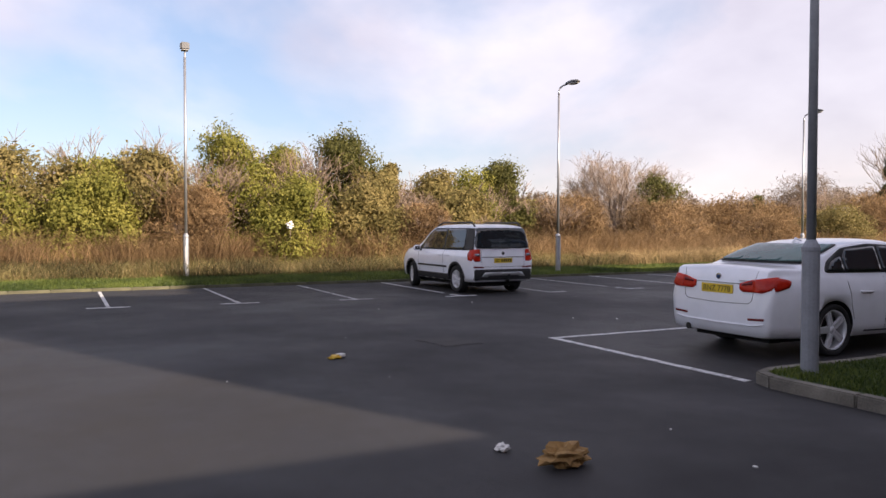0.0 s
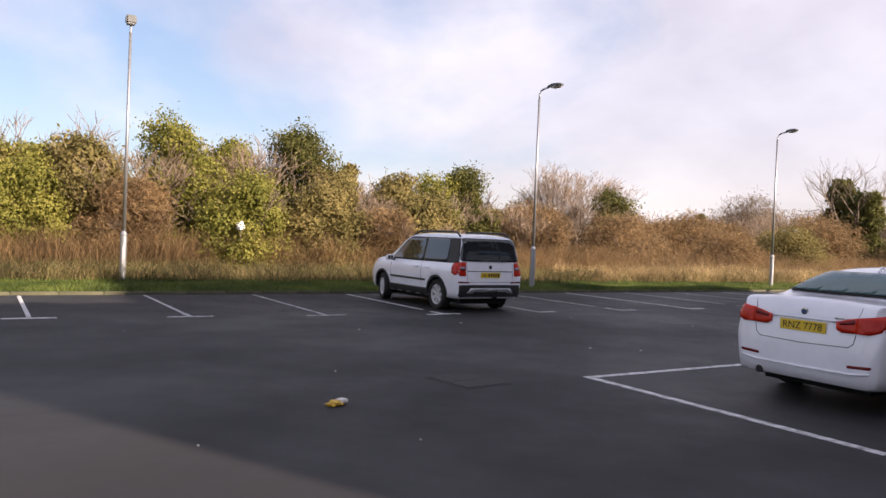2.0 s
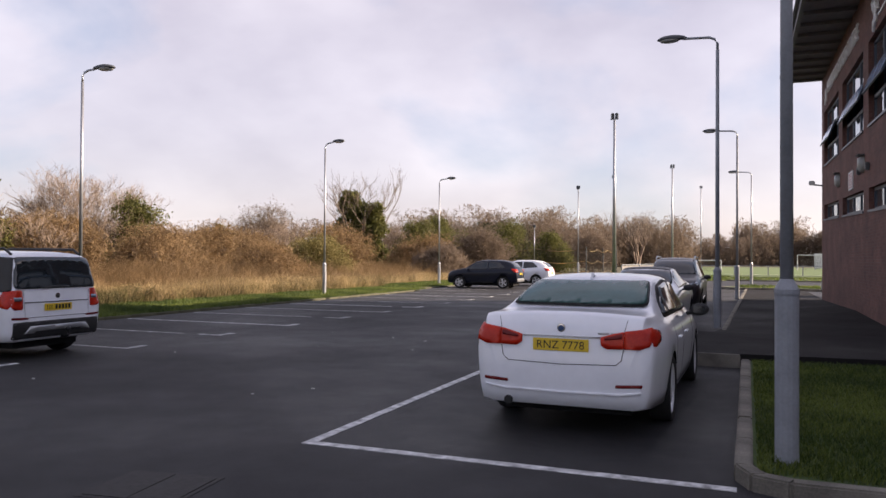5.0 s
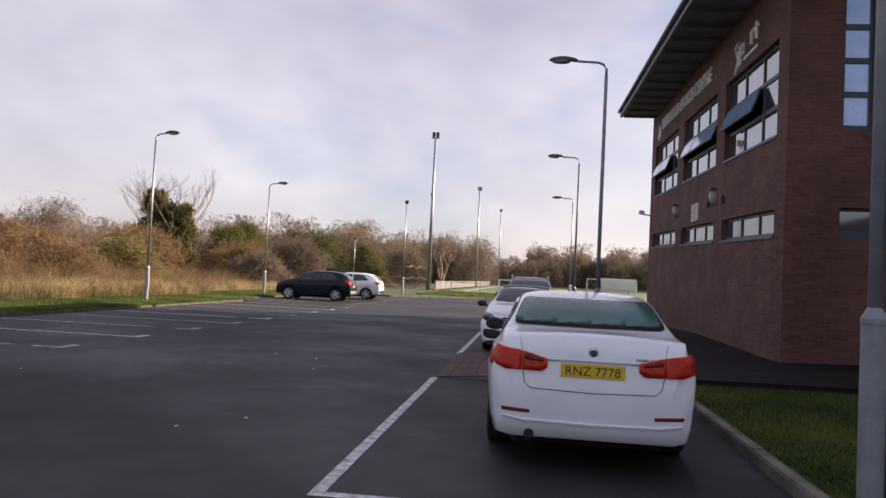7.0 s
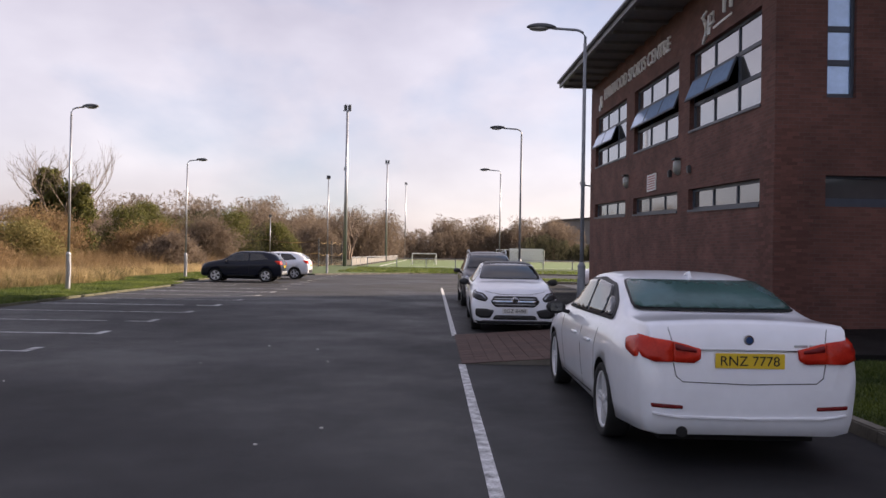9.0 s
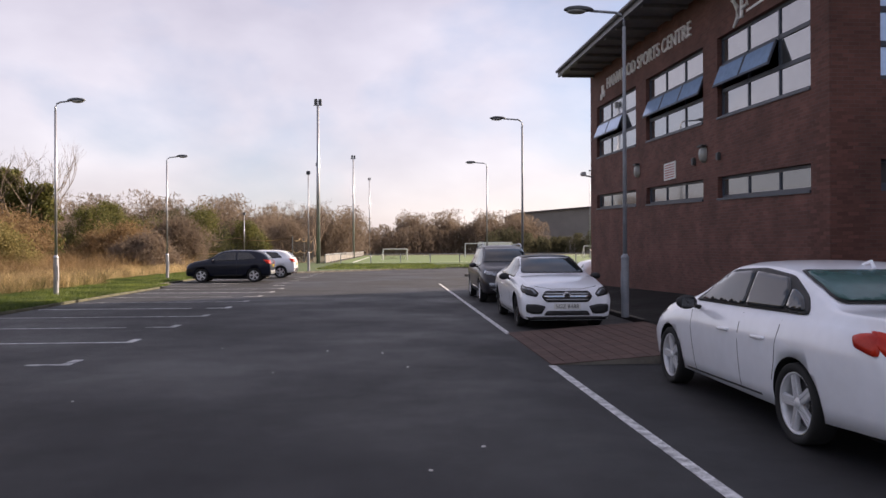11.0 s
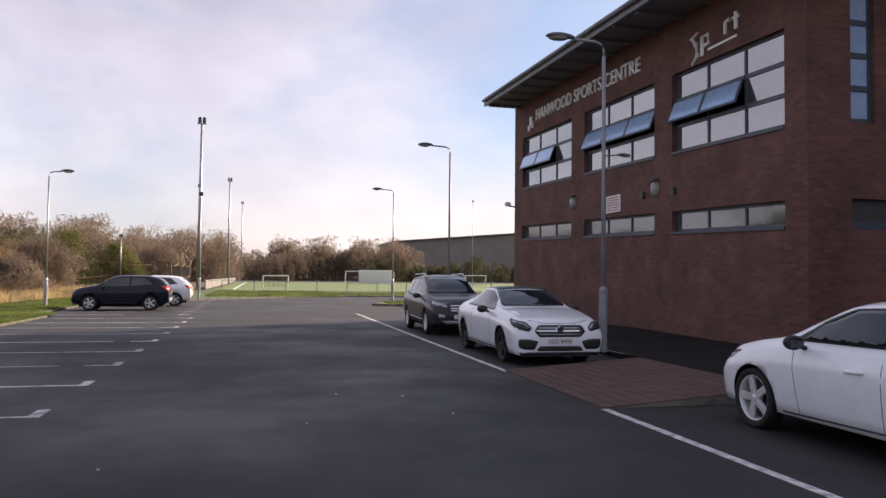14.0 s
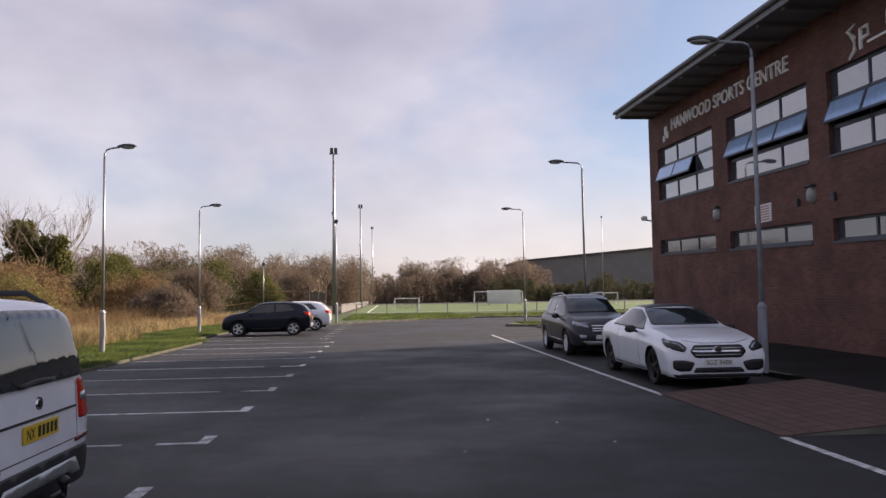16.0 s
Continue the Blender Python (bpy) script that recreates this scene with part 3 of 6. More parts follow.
notice = thing("wall_notice", "square white notice with red print on brick", "sign", Matrix.Translation((WX, 18.78, lv(18.78, 3.92))))
part("board", box(-0.03, -0.001, -0.47, 0.47, -0.26, 0.26, 0.004), WHITE_SIGN, notice)
for i in range(6):
    part("print_bar", box(-0.034, -0.031, -0.38, 0.38, 0.17 - i * 0.075, 0.20 - i * 0.075), RED_BARS, notice)
for y, z in ((21.73, 4.13), (16.23, 4.18)):
    wl_ob = thing("wall_light", "round grey bulkhead light fixed to the brick", "lamp", Matrix.Translation((WX, y, lv(y, z))), group="wall lights")
    bm = lathe([(0.0, -0.16), (0.12, -0.15), (0.17, -0.1), (0.19, -0.03), (0.19, -0.001)], 20)
    bmesh.ops.scale(bm, vec=(1, 0.8, 1.2), verts=bm.verts[:])
    part("bowl", bm, LAMP_GLASS, wl_ob, smooth=True)
    part("hood", box(-0.18, -0.001, -0.17, 0.17, 0.2, 0.25, 0.02), LAMP_HEAD, wl_ob)
for y in (15.3, 16.9):
    v = thing("vent_cowl", "small dark vent outlet on the brick wall", "vent", Matrix.Translation((WX, y, lv(y, 4.05))), group="vents")
    part("cowl", box(-0.1, -0.001, -0.07, 0.07, -0.1, 0.1, 0.02), LAMP_HEAD, v)
cctv = thing("security_camera", "small pale security camera on the building corner", "security camera", Matrix.Translation((WX, 27.7, 4.6)))
part("bracket", tube([(0, 0, 0), (-0.35, 0, 0.05)], [0.03, 0.03], 8), FASCIA, cctv)
part("housing", box(-0.5, -0.28, -0.1, 0.1, 0.03, 0.2, 0.03), WHITE_SIGN, cctv)
# unseen low block behind the start of the walk, added to shade the lawn end
shade_block = thing("unseen_shade_block", "unseen single-storey brick block added to shade the car park", "building")
part("wall", box(13, 30, -40, 3.35, -0.05, 4.2), BRICK, shade_block)
part("roof", box(12.8, 30.2, -40.2, 3.37, 4.2, 4.35), FASCIA, shade_block)


# ---- lamp posts ----
def street_lamp(x, y, face, h=6.6, z=0.05, material=GALV, lean=(0, 0), head="cobra", arm=0.75):
    """A tapered post with a thicker base, a bent arm and a lantern; face: yaw in degrees of the arm."""
    ob = thing("street_lamp", "tall galvanised street lamp with grey lantern" if material is GALV else "tall grey painted street lamp with wide base", "street lamp", pose(x, y, z, lean[0], lean[1], face), "car park lamps")
    part("base", lathe([(0.0, 0), (0.085, 0.0), (0.085, 1.25), (0.09, 1.27), (0.09, 1.30), (0.045, 1.38)], 14, "z"), material, ob, smooth=False)
    part("door", box(0.075, 0.089, -0.04, 0.04, 0.5, 1.0, 0.004), material, ob)
    part("shaft", tube([(0, 0, 1.34), (0, 0, h - 0.25)], [0.047, 0.038], 12), material, ob, smooth=True)
    if head == "cobra":
        part("arm", tube([(0, 0, h - 0.27), (0, 0, h - 0.1), (0.06, 0, h), (0.18, 0, h + 0.05), (arm, 0, h + 0.08)], [0.03] * 5, 8), material, ob, smooth=True)
        bm = bmesh.new()
        bmesh.ops.create_uvsphere(bm, u_segments=16, v_segments=10, radius=1)
        for v in bm.verts:
            taper = 0.75 + 0.25 * v.co.x
            v.co = Vector((arm + 0.24 + v.co.x * 0.34, v.co.y * 0.15 * taper, h + 0.09 + (v.co.z * 0.10 if v.co.z > 0 else v.co.z * 0.03)))
        part("lantern", bm, LAMP_HEAD, ob, smooth=True)
        bm = bmesh.new()
        bmesh.ops.create_uvsphere(bm, u_segments=14, v_segments=8, radius=1)
        for v in bm.verts:
            v.co = Vector((arm + 0.3 + v.co.x * 0.22, v.co.y * 0.12, h + 0.06 + v.co.z * 0.05))
        part("bowl", bm, LAMP_GLASS, ob, smooth=True)
    else:
        part("bracket", tube([(0, 0, h - 0.27), (0, 0, h)], [0.03, 0.03], 8), material, ob)
        part("lantern", box(-0.12, 0.12, -0.13, 0.13, h - 0.02, h + 0.2, 0.03), LAMP_HEAD, ob)
        part("bowl", box(-0.1, 0.14, -0.1, 0.1, h - 0.05, h - 0.021, 0.01), LAMP_GLASS, ob)
    return ob


street_lamp(-15.2, -2.92, 0, 6.98, head="flood")
street_lamp(-12.82, 9.22, 10, 6.45, arm=0.4)
street_lamp(-13.5, 22.75, -10, 6.5, arm=0.5)
street_lamp(-14.0, 37.1, -10, 6.4, z=0.03, arm=0.6)
street_lamp(2.9, 12.45, 180, 6.55, z=0.08, material=GREY_PAINT)
street_lamp(3.15, 26.75, 180, 6.72, z=0.05, material=GREY_PAINT)
street_lamp(3.75, 43.0, 180, 6.75, z=0.11)
street_lamp(3.80, 0.49, 90, 6.6, z=0.09, material=GREY_PAINT)
street_lamp(-7.9, 48.9, 200, 6.75, head="flood")
street_lamp(-15.0, 63.1, 0, 4.6, head="flood")
street_lamp(28.6, 112, 180, 13.6, head="flood")


def floodlight_mast(x, y, h):
    ob = thing("floodlight_mast", "very tall galvanised floodlight mast by the pitch", "floodlight", pose(x, y, -0.02), "pitch floodlights")
    part("mast", tube([(0, 0, 0), (0, 0, h - 0.5)], [0.24, 0.12], 12), GALV, ob, smooth=True)
    part("crossbar", tube([(-0.45, 0, h - 0.5), (0.45, 0, h - 0.5)], [0.06, 0.06], 8), GALV, ob)
    for dx, dy in ((-0.22, 0.1), (0.22, 0.1)):
        part("floodlight", box(dx - 0.17, dx + 0.17, dy - 0.1, dy + 0.3, h - 0.45, h + 0.2, 0.06), LAMP_HEAD, ob)
    part("junction_box", box(-0.24, -0.1, -0.12, 0.12, h * 0.6, h * 0.6 + 0.35, 0.03), LAMP_HEAD, ob)


floodlight_mast(-10.1, 78.5, 17.7)
floodlight_mast(-9.5, 141, 19.4)
floodlight_mast(-9.0, 226, 23.2)

# ---- pitch furniture ----
def goal(x, y, w, h, ang, name="football_goal"):
    ob = thing(name, "white tubular football goal on the pitch", "goal", pose(x, y, 0.02, 0, 0, ang), "goals")
    for a in (-w / 2, w / 2):
        part("post", tube([(a, 0, 0), (a, 0, h)], [0.07, 0.07], 8), WHITE_SIGN, ob)
        part("stay", tube([(a, 0, h), (a, 1.8, 0)], [0.04, 0.04], 6), WHITE_SIGN, ob)
    part("crossbar", tube([(-w / 2, 0, h), (w / 2, 0, h)], [0.07, 0.07], 8), WHITE_SIGN, ob)
    bm = bmesh.new()
    for i in range(21):
        a = -w / 2 + w * i / 20
        tube([(a, 0, h), (a, 1.8, 0)], [0.012, 0.012], 3, bm)
    for j in range(1, 8):
        tube([(-w / 2, 1.8 * j / 8, h * (1 - j / 8)), (w / 2, 1.8 * j / 8, h * (1 - j / 8))], [0.012, 0.012], 3, bm)
    part("net", bm, NET, ob)


goal(16.0, 137, 9.0, 2.6, 0)
goal(-1.7, 108, 3.6, 1.6, 10)
goal(31.5, 120, 3.6, 2.0, 0)
board = thing("pitch_board", "white banner board standing behind the goal", "banner", pose(17.5, 140, 0.02))
part("panel", box(-3.2, 3.2, 0, 0.1, 0.3, 2.9), WHITE_SIGN, board)
for a in (-3, 3):
    part("leg", box(a - 0.06, a + 0.06, 0.11, 0.2, 0, 2.8), GALV, board)
net = thing("ball_stop_net", "sagging weathered ball-stop net on tall posts", "net", pose(0, 0, 0))
for y in (74, 84, 94):
    part("post", tube([(-12.3, y, 0.02), (-12.3, y, 3.0)], [0.07, 0.06], 8), LAMP_HEAD, net)
bm = bmesh.new()
for k in range(3):
    zz = (2.8, 1.5, 0.4)[k]
    for a, b in (((-12.3, 74), (-12.3, 94)), ((-12.3, 74), (-30, 78))):
        tube([(a[0] + (b[0] - a[0]) * t / 12, a[1] + (b[1] - a[1]) * t / 12, zz - 0.3 * abs(math.sin(t / 12 * math.pi * 3))) for t in range(13)], [0.035] * 13, 4, bm)
part("rope", bm, STRAW, net)
bm = bmesh.new()
for i in range(70):
    x = -12.3 - i * 0.25
    tube([(x, 74 + i * 0.056, 0.1), (x, 74 + i * 0.056, 2.7)], [0.012, 0.012], 3, bm)
for i in range(70):
    tube([(-12.3, 74 + i * 0.28, 0.1), (-12.3, 74 + i * 0.28, 2.7)], [0.012, 0.012], 3, bm)
part("mesh", bm, NET, net)
rail = thing("pitch_rail", "low white rail along the pitch edge", "rail", pose(0, 0, 0))
for y in range(80, 190, 5):
    part("post", box(-9.55, -9.45, y - 0.05, y + 0.05, 0, 1.05), GALV, rail)
part("top_bar", tube([(-9.5, 80, 1.05), (-9.5, 190, 1.05)], [0.05, 0.05], 6), GALV, rail)
for i in range(22):
    y = 80 + i * 5
    part("infill", box(-9.52, -9.48, y + 0.1, y + 4.9, 0.15, 0.95), SHED, rail)
far_rail = thing("pitch_fence", "grey rail fence along the near pitch side", "rail", pose(0, 0, 0))
for i in range(30):
    part("post", box(-8 + i * 3.4 - 0.05, -8 + i * 3.4 + 0.05, 82.95, 83.05, 0, 1.05), GALV, far_rail)
part("top_bar", tube([(-8, 83, 1.05), (92, 83, 1.05)], [0.035, 0.035], 6), GALV, far_rail)
shed = thing("warehouse", "long weathered grey warehouse beyond the pitch", "building", pose(0, 0, 0))
hull = box(48, 190, 285, 330, -0.05, 16)
for v in hull.verts:
    if v.co.z > 1:
        v.co.z = 15.2 + (v.co.x - 48) * 0.085
part("wall", hull, SHED, shed)
cap = box(47, 191, 284, 331, 16, 16.5)
for v in cap.verts:
    v.co.z += -0.75 + (v.co.x - 48) * 0.085
part("roof", cap, ROOF_FAR, shed)
info = thing("notice_board", "small white information board on posts among weeds", "sign", pose(-31, 50, 0))
part("panel", box(-0.8, 0.8, -0.05, 0.05, 1.6, 3.4, 0.02), WHITE_SIGN, info)
for a in (-0.6, 0.6):
    part("post", box(a - 0.06, a + 0.06, 0.051, 0.15, -0.05, 3.3), GALV, info)


# ---- vegetation ----
rng = np.random.default_rng(7)


def leaves_mesh(name, centres, size, material, up=0.3, stretch=1.4, facing=None):
    """Many small pointed leaves, one quad each, at the given centres; facing: the way each one looks."""
    n = len(centres)
    d = rng.normal(size=(n, 3))
    d[:, 2] += up
    if facing is not None:
        f = facing + rng.normal(0, 0.55, size=(n, 3))
        f /= np.linalg.norm(f, axis=1)[:, None]
        d -= f * (d * f).sum(1)[:, None]
    d /= np.linalg.norm(d, axis=1)[:, None]
    e = np.cross(d, rng.normal(size=(n, 3)) if facing is None else f)
    e /= np.linalg.norm(e, axis=1)[:, None]
    s = size * rng.uniform(0.6, 1.4, size=(n, 1))
    v = np.stack([centres - d * s * stretch * 0.5, centres + e * s * 0.42, centres + d * s * stretch * 0.5, centres - e * s * 0.42], axis=1).reshape(-1, 3)
    me = bpy.data.meshes.new(name)
    me.from_pydata(v.tolist(), [], [(4 * i, 4 * i + 1, 4 * i + 2, 4 * i + 3) for i in range(n)])
    me.materials.append(material)
    return me


def crown_points(n, w, h, base, lumps=14, seed=0, stems=((0.0, 0.0, 1.0),)):
    """Leaf places on the skins of many lumps that make up an uneven crown, and the way each leaf faces."""
    r = np.random.default_rng(seed)
    cs = []
    for i in range(lumps):
        sx, sy, share = stems[i % len(stems)]
        a = r.uniform(0, math.tau)
        q = r.uniform(0.0, 1.0)
        rad = w / 2 * 0.72 * math.sqrt(r.uniform(0, 1)) * (1 - 0.6 * q * q)
        cs.append((sx + rad * math.cos(a), sy + rad * math.sin(a), base + (h * share - base) * (0.10 + 0.80 * q), (w * 0.115 + 0.12) * r.uniform(0.55, 1.45)))
    cs = np.array(cs)
    big = cs[:, 3] ** 2
    k = r.choice(lumps, n, p=big / big.sum())
    d = r.normal(size=(n, 3))
    d[:, 2] += 0.25
    d /= np.linalg.norm(d, axis=1)[:, None]
    ripple = 1 + 0.16 * np.sin(d[:, 0] * 7 + k) * np.sin(d[:, 1] * 6 + k * 2) + 0.10 * np.sin(d[:, 2] * 11 + k)
    rr = cs[k, 3] * ripple * (1.0 - 0.45 * r.uniform(0, 1, n) ** 1.5 + 0.5 * r.uniform(0, 1, n) * (r.uniform(0, 1, n) > 0.80))
    p = cs[k, :3] + d * rr[:, None] * np.array([1.0, 1.0, 0.88])
    p[:, 2] = np.maximum(p[:, 2], 0.1)
    return p, d


def branch_mesh(name, h, w, material, seed=0, levels=4, stems=1, thick=0.14):
    """A bare tree: limbs that fork upwards, each a tapered bar."""
    r = random.Random(seed)
    bm = bmesh.new()
    def grow(p, d, ln, rad, lev):
        mid = p + d * ln * 0.5 + Vector((r.uniform(-1, 1), r.uniform(-1, 1), 0)) * ln * 0.06
        end = p + d * ln
        v0 = []
        for c, q in ((p, rad), (mid, rad * 0.82), (end, rad * 0.62)):
            a = d.orthogonal().normalized()
            b = d.cross(a)
            v0.append([bm.verts.new(c + (a * math.cos(k * 2.094) + b * math.sin(k * 2.094)) * q) for k in range(3)])
        for r0, r1 in zip(v0, v0[1:]):
            for k in range(3):
                bm.faces.new((r0[k], r0[(k + 1) % 3], r1[(k + 1) % 3], r1[k]))
        if lev == 0:
            return
        for i in range(r.choice((2, 3, 3))):
            sp = 0.62 if lev > 1 else 0.8
            nd = (d + Vector((r.uniform(-1, 1) * sp, r.uniform(-1, 1) * sp, r.uniform(-0.1, 0.35)))).normalized()
            grow(p + d * ln * r.uniform(0.55, 1.0), nd, ln * r.uniform(0.62, 0.85), max(rad * 0.5, 0.009), lev - 1)
    for s in range(stems):
        a = r.uniform(0, math.tau)
        d = Vector((math.cos(a) * w / h * 0.35 * (stems > 1), math.sin(a) * w / h * 0.35 * (stems > 1), 1)).normalized()
        grow(Vector((math.cos(a) * 0.2, math.sin(a) * 0.2, -0.05)) * (stems > 1) + Vector((0, 0, -0.05)), d, h * 0.34, thick, levels)
    zmax = max(v.co.z for v in bm.verts)
    for v in bm.verts:
        v.co.z *= h / zmax
    return mesh_from(bm, name, material)


def bush(name, x, y, w, h, material, label, n=5000, size=0.14, seed=0, base=0.0, bare=0, category="bush", lumps=16, twigs=BARK, stretch=1.4):
    ob = thing(name, label, category, pose(x, y, -0.05, 0, 0, seed * 37 % 360))
    pts, out = crown_points(n, w, h, base, lumps, seed)
    t = new("trunk", branch_mesh("trunk", h * 0.9, w * 0.8, twigs, seed, 3 + bare, 4, 0.06))
    t.parent = ob
    c = new("crown", leaves_mesh("crown", pts, size, material, 0.3, stretch, out if stretch < 4 else None))
    c.parent = ob
    return ob


G, I, M_, B_ = LEAF_GREEN, LEAF_IVY, LEAF_MIX, BRACKEN
LG, LI, LM, LB = "dense yellow-green evergreen bush in low sun", "dark ivy-covered bush at the hedge", "tangled olive-brown bramble thicket in the hedge", "russet leafless bramble behind dry grass"
for i, (x, y, w, h, m_, lab) in enumerate((
        (-22.8, -12.5, 4.6, 4.6, G, LG), (-22.8, -8.3, 4.4, 4.5, M_, LM), (-22.8, -5.7, 4.2, 4.0, M_, LM), (-20.8, -5.4, 3.6, 3.3, G, LG),
        (-21.7, -3.1, 3.6, 4.2, M_, LM), (-22.2, -0.1, 4.0, 5.3, G, LG), (-23.7, 2.2, 3.2, 5.1, G, LG), (-19.6, 1.6, 3.4, 3.4, G, LG),
        (-22.9, 4.9, 3.3, 5.8, I, LI), (-22.0, 5.9, 3.2, 4.2, M_, LM), (-20.0, 4.6, 3.8, 3.2, M_, LM), (-20.4, -2.0, 3.4, 2.8, B_, LB), (-23.0, 7.1, 1.0, 4.6, M_, LM),
        (-23.0, 9.4, 3.4, 4.2, M_, LM), (-23.2, 13.1, 3.6, 4.6, I, LI), (-20.6, 9.7, 3.6, 3.0, M_, LM), (-24.5, 11.2, 3.2, 3.6, G, LG),
        (-19.6, 7.4, 3.0, 2.4, B_, LB), (-22.0, 16.5, 4.5, 3.0, B_, LB), (-27, 20.0, 5, 3.2, B_, LB), (-31.5, 23.5, 5, 3.4, B_, LB),
        (-24, 24, 5, 2.6, B_, LB), (-30, 31, 6, 3.0, B_, LB), (-24, 33, 5, 2.4, B_, LB), (-33.1, 38.2, 7, 3.6, B_, LB), (-26, 42, 6, 2.6, M_, LM),
        (-37.6, 36.7, 4.6, 5.7, I, "dark green bushy evergreen beside a bare tree"), (-30, 52, 8, 3.4, B_, LB), (-38, 50, 8, 3.4, B_, LB), (-24, 58, 7, 3.2, B_, LB), (-20, 52, 5, 2.2, M_, LM),
        (-23, 70, 7, 4.0, M_, LM), (-28, 76, 7, 5.0, I, LI), (-35.3, 81, 6, 6.2, I, LI), (-24.3, 85, 7, 5.8, I, LI), (-18.9, 87, 6, 4.8, I, LI),
        (-54, 76, 11, 7.4, M_, LM), (-63, 78, 2.4, 6.4, I, LI), (-16.5, 98, 8, 4.5, M_, LM), (-38, 96, 6, 7.6, I, LI), (-20, -17, 5, 4.6, M_, LM), (-22, -22, 6, 5, G, LG))):
    far = math.hypot(x, y) > 50
    if far and m_ is M_:
        m_, lab = LEAF_FAR, "leafless brown thicket at the wood edge"
        bush("bush", x, y, w * 1.25, h * 1.05, m_, lab, 20000, 0.05, i + 1, lumps=40, twigs=TWIG, bare=2, stretch=8.0)
    elif m_ is B_:
        bush("bush", x, y, w * 1.25, h * 1.05, m_, lab, 17000, 0.032 if not far else 0.05, i + 1, lumps=34, twigs=TWIG, bare=2, stretch=8.0)
    else:
        bush("bush", x, y, w * 1.2, h * 1.05, m_, lab, 24000 if not far else 14000, 0.078 if not far else 0.12, i + 1, lumps=46, bare=1, twigs=TWIG, stretch=1.4 if m_ is not M_ else 2.0)


def bare_tree(x, y, h, w, seed, stems=1, levels=5, thick=0.16, label="leafless pale-twigged tree against the sky", ivy=0.0):
    ob = thing("tree", label, "tree", pose(x, y, -0.05))
    t = new("trunk", branch_mesh("trunk", h, w, TWIG if not ivy else BARK, seed, levels, stems, thick))
    t.parent = ob
    if ivy:
        pts, out = crown_points(32000, w * 0.46, h * ivy, 0.2, 110, seed, ((-w * 0.13, 0.3, 1.0), (w * 0.02, -0.2, 0.60), (w * 0.15, 0.2, 0.85)))
        c = new("crown", leaves_mesh("crown", pts, 0.19, LEAF_IVY, 0.3, 1.5, out))
        c["label"] = "dark ivy foliage"
        c.parent = ob


rr = random.Random(21)
for i in range(20):
    m_ = rr.choice((M_, G, M_, G))
    bush("bush", rr.uniform(-24.5, -21.6), -15 + i * 1.65, rr.uniform(3.0, 4.4), rr.uniform(2.4, 4.6), m_, {M_: LM, B_: LB, G: LG}[m_], 17000, 0.074 if m_ is not B_ else 0.032, 60 + i, lumps=38, bare=1, twigs=TWIG, stretch=1.6 if m_ is not B_ else 8.0)
bare_tree(-24.7, -3.9, 6.3, 5, 11, 4, 5, 0.07)
bare_tree(-25.5, -7.5, 5.9, 5, 12, 4, 5, 0.07)
bare_tree(-26, 0.5, 5.8, 4, 13, 3, 5, 0.07)
bare_tree(-24.5, 4.0, 6.4, 3, 14, 2, 5, 0.06)
for k_, (x_, y_, h_) in enumerate(((-23.5, -10.5, 5.6), (-21.5, -1.6, 5.0), (-22.5, 3.4, 5.6), (-21.8, 7.8, 3.9), (-22.5, 11.3, 4.0), (-21.5, 14.6, 3.6))):
    bare_tree(x_, y_, h_, 4, 40 + k_, 5, 5, 0.05, "tangled leafless thorn in the hedge")
bare_tree(-42.7, 37.0, 8.9, 18, 15, 13, 6, 0.10)
bare_tree(-40.0, 34.0, 6.6, 8, 16, 6, 5, 0.08)
bare_tree(-45.6, 67.5, 7.0, 8, 17, 8, 5, 0.09)
bare_tree(-34.6, 65.0, 12.0, 9.5, 18, 4, 5, 0.26, "ivy-clad tree with bare upper limbs", 0.8)
bare_tree(-20, 173, 14, 9, 19, 5, 5, 0.3)
bare_tree(-32, 216, 17, 12, 20, 5, 5, 0.3)


def wood(name, x0, x1, y0, y1, h0, h1, n, size, material, label, seed):
    """A far belt of trees as one mass of foliage with an uneven top."""
    r = np.random.default_rng(seed)
    k = max(8, int(n / 90))
    t = r.uniform(0, 1, k)
    hs = 1.15 * r.uniform(h0, h1, k) * (0.8 + 0.2 * np.sin(t * 23 + seed))
    cx, cy = x0 + (x1 - x0) * t + r.normal(0, 2, k), y0 + (y1 - y0) * t + r.normal(0, 5, k)
    n = int(n * 2.4)
    idx = r.integers(0, k, n)
    q = r.uniform(0, 1, n) ** 0.8
    rad = hs[idx] * 0.26 * np.sqrt(np.maximum(1 - (q - 0.35) ** 2 * 1.9, 0.03))
    a = r.uniform(0, math.tau, n)
    s = np.sqrt(r.uniform(0.2, 1, n))
    p = np.stack([cx[idx] + np.cos(a) * rad * s, cy[idx] + np.sin(a) * rad * s, q * hs[idx]], axis=1)
    ob = new(name, leaves_mesh(name, p, size * 0.26, material, 0.8, 7.0))
    tagged(ob, label, "woodland", "", "stuff")


wood("far_wood", -66, -27, 140, 152, 8, 11.5, 26000, 0.55, LEAF_FAR, "leafless brown woodland behind the car park", 3)
wood("far_wood", -45, -12, 165, 200, 8, 12, 22000, 0.6, LEAF_FAR, "leafless brown woodland behind the pitch", 4)
wood("far_wood", -14, 10, 235, 245, 5, 9, 12000, 0.6, LEAF_FAR, "leafless brown woodland behind the pitch", 5)
wood("far_wood", 0, 48, 248, 262, 9, 14, 26000, 0.7, LEAF_FAR, "leafless brown woodland beyond the pitch", 6)
wood("far_wood", 30, 150, 240, 250, 4, 8, 22000, 0.7, LEAF_FAR_GREEN, "dark green scrub before the warehouse", 7)
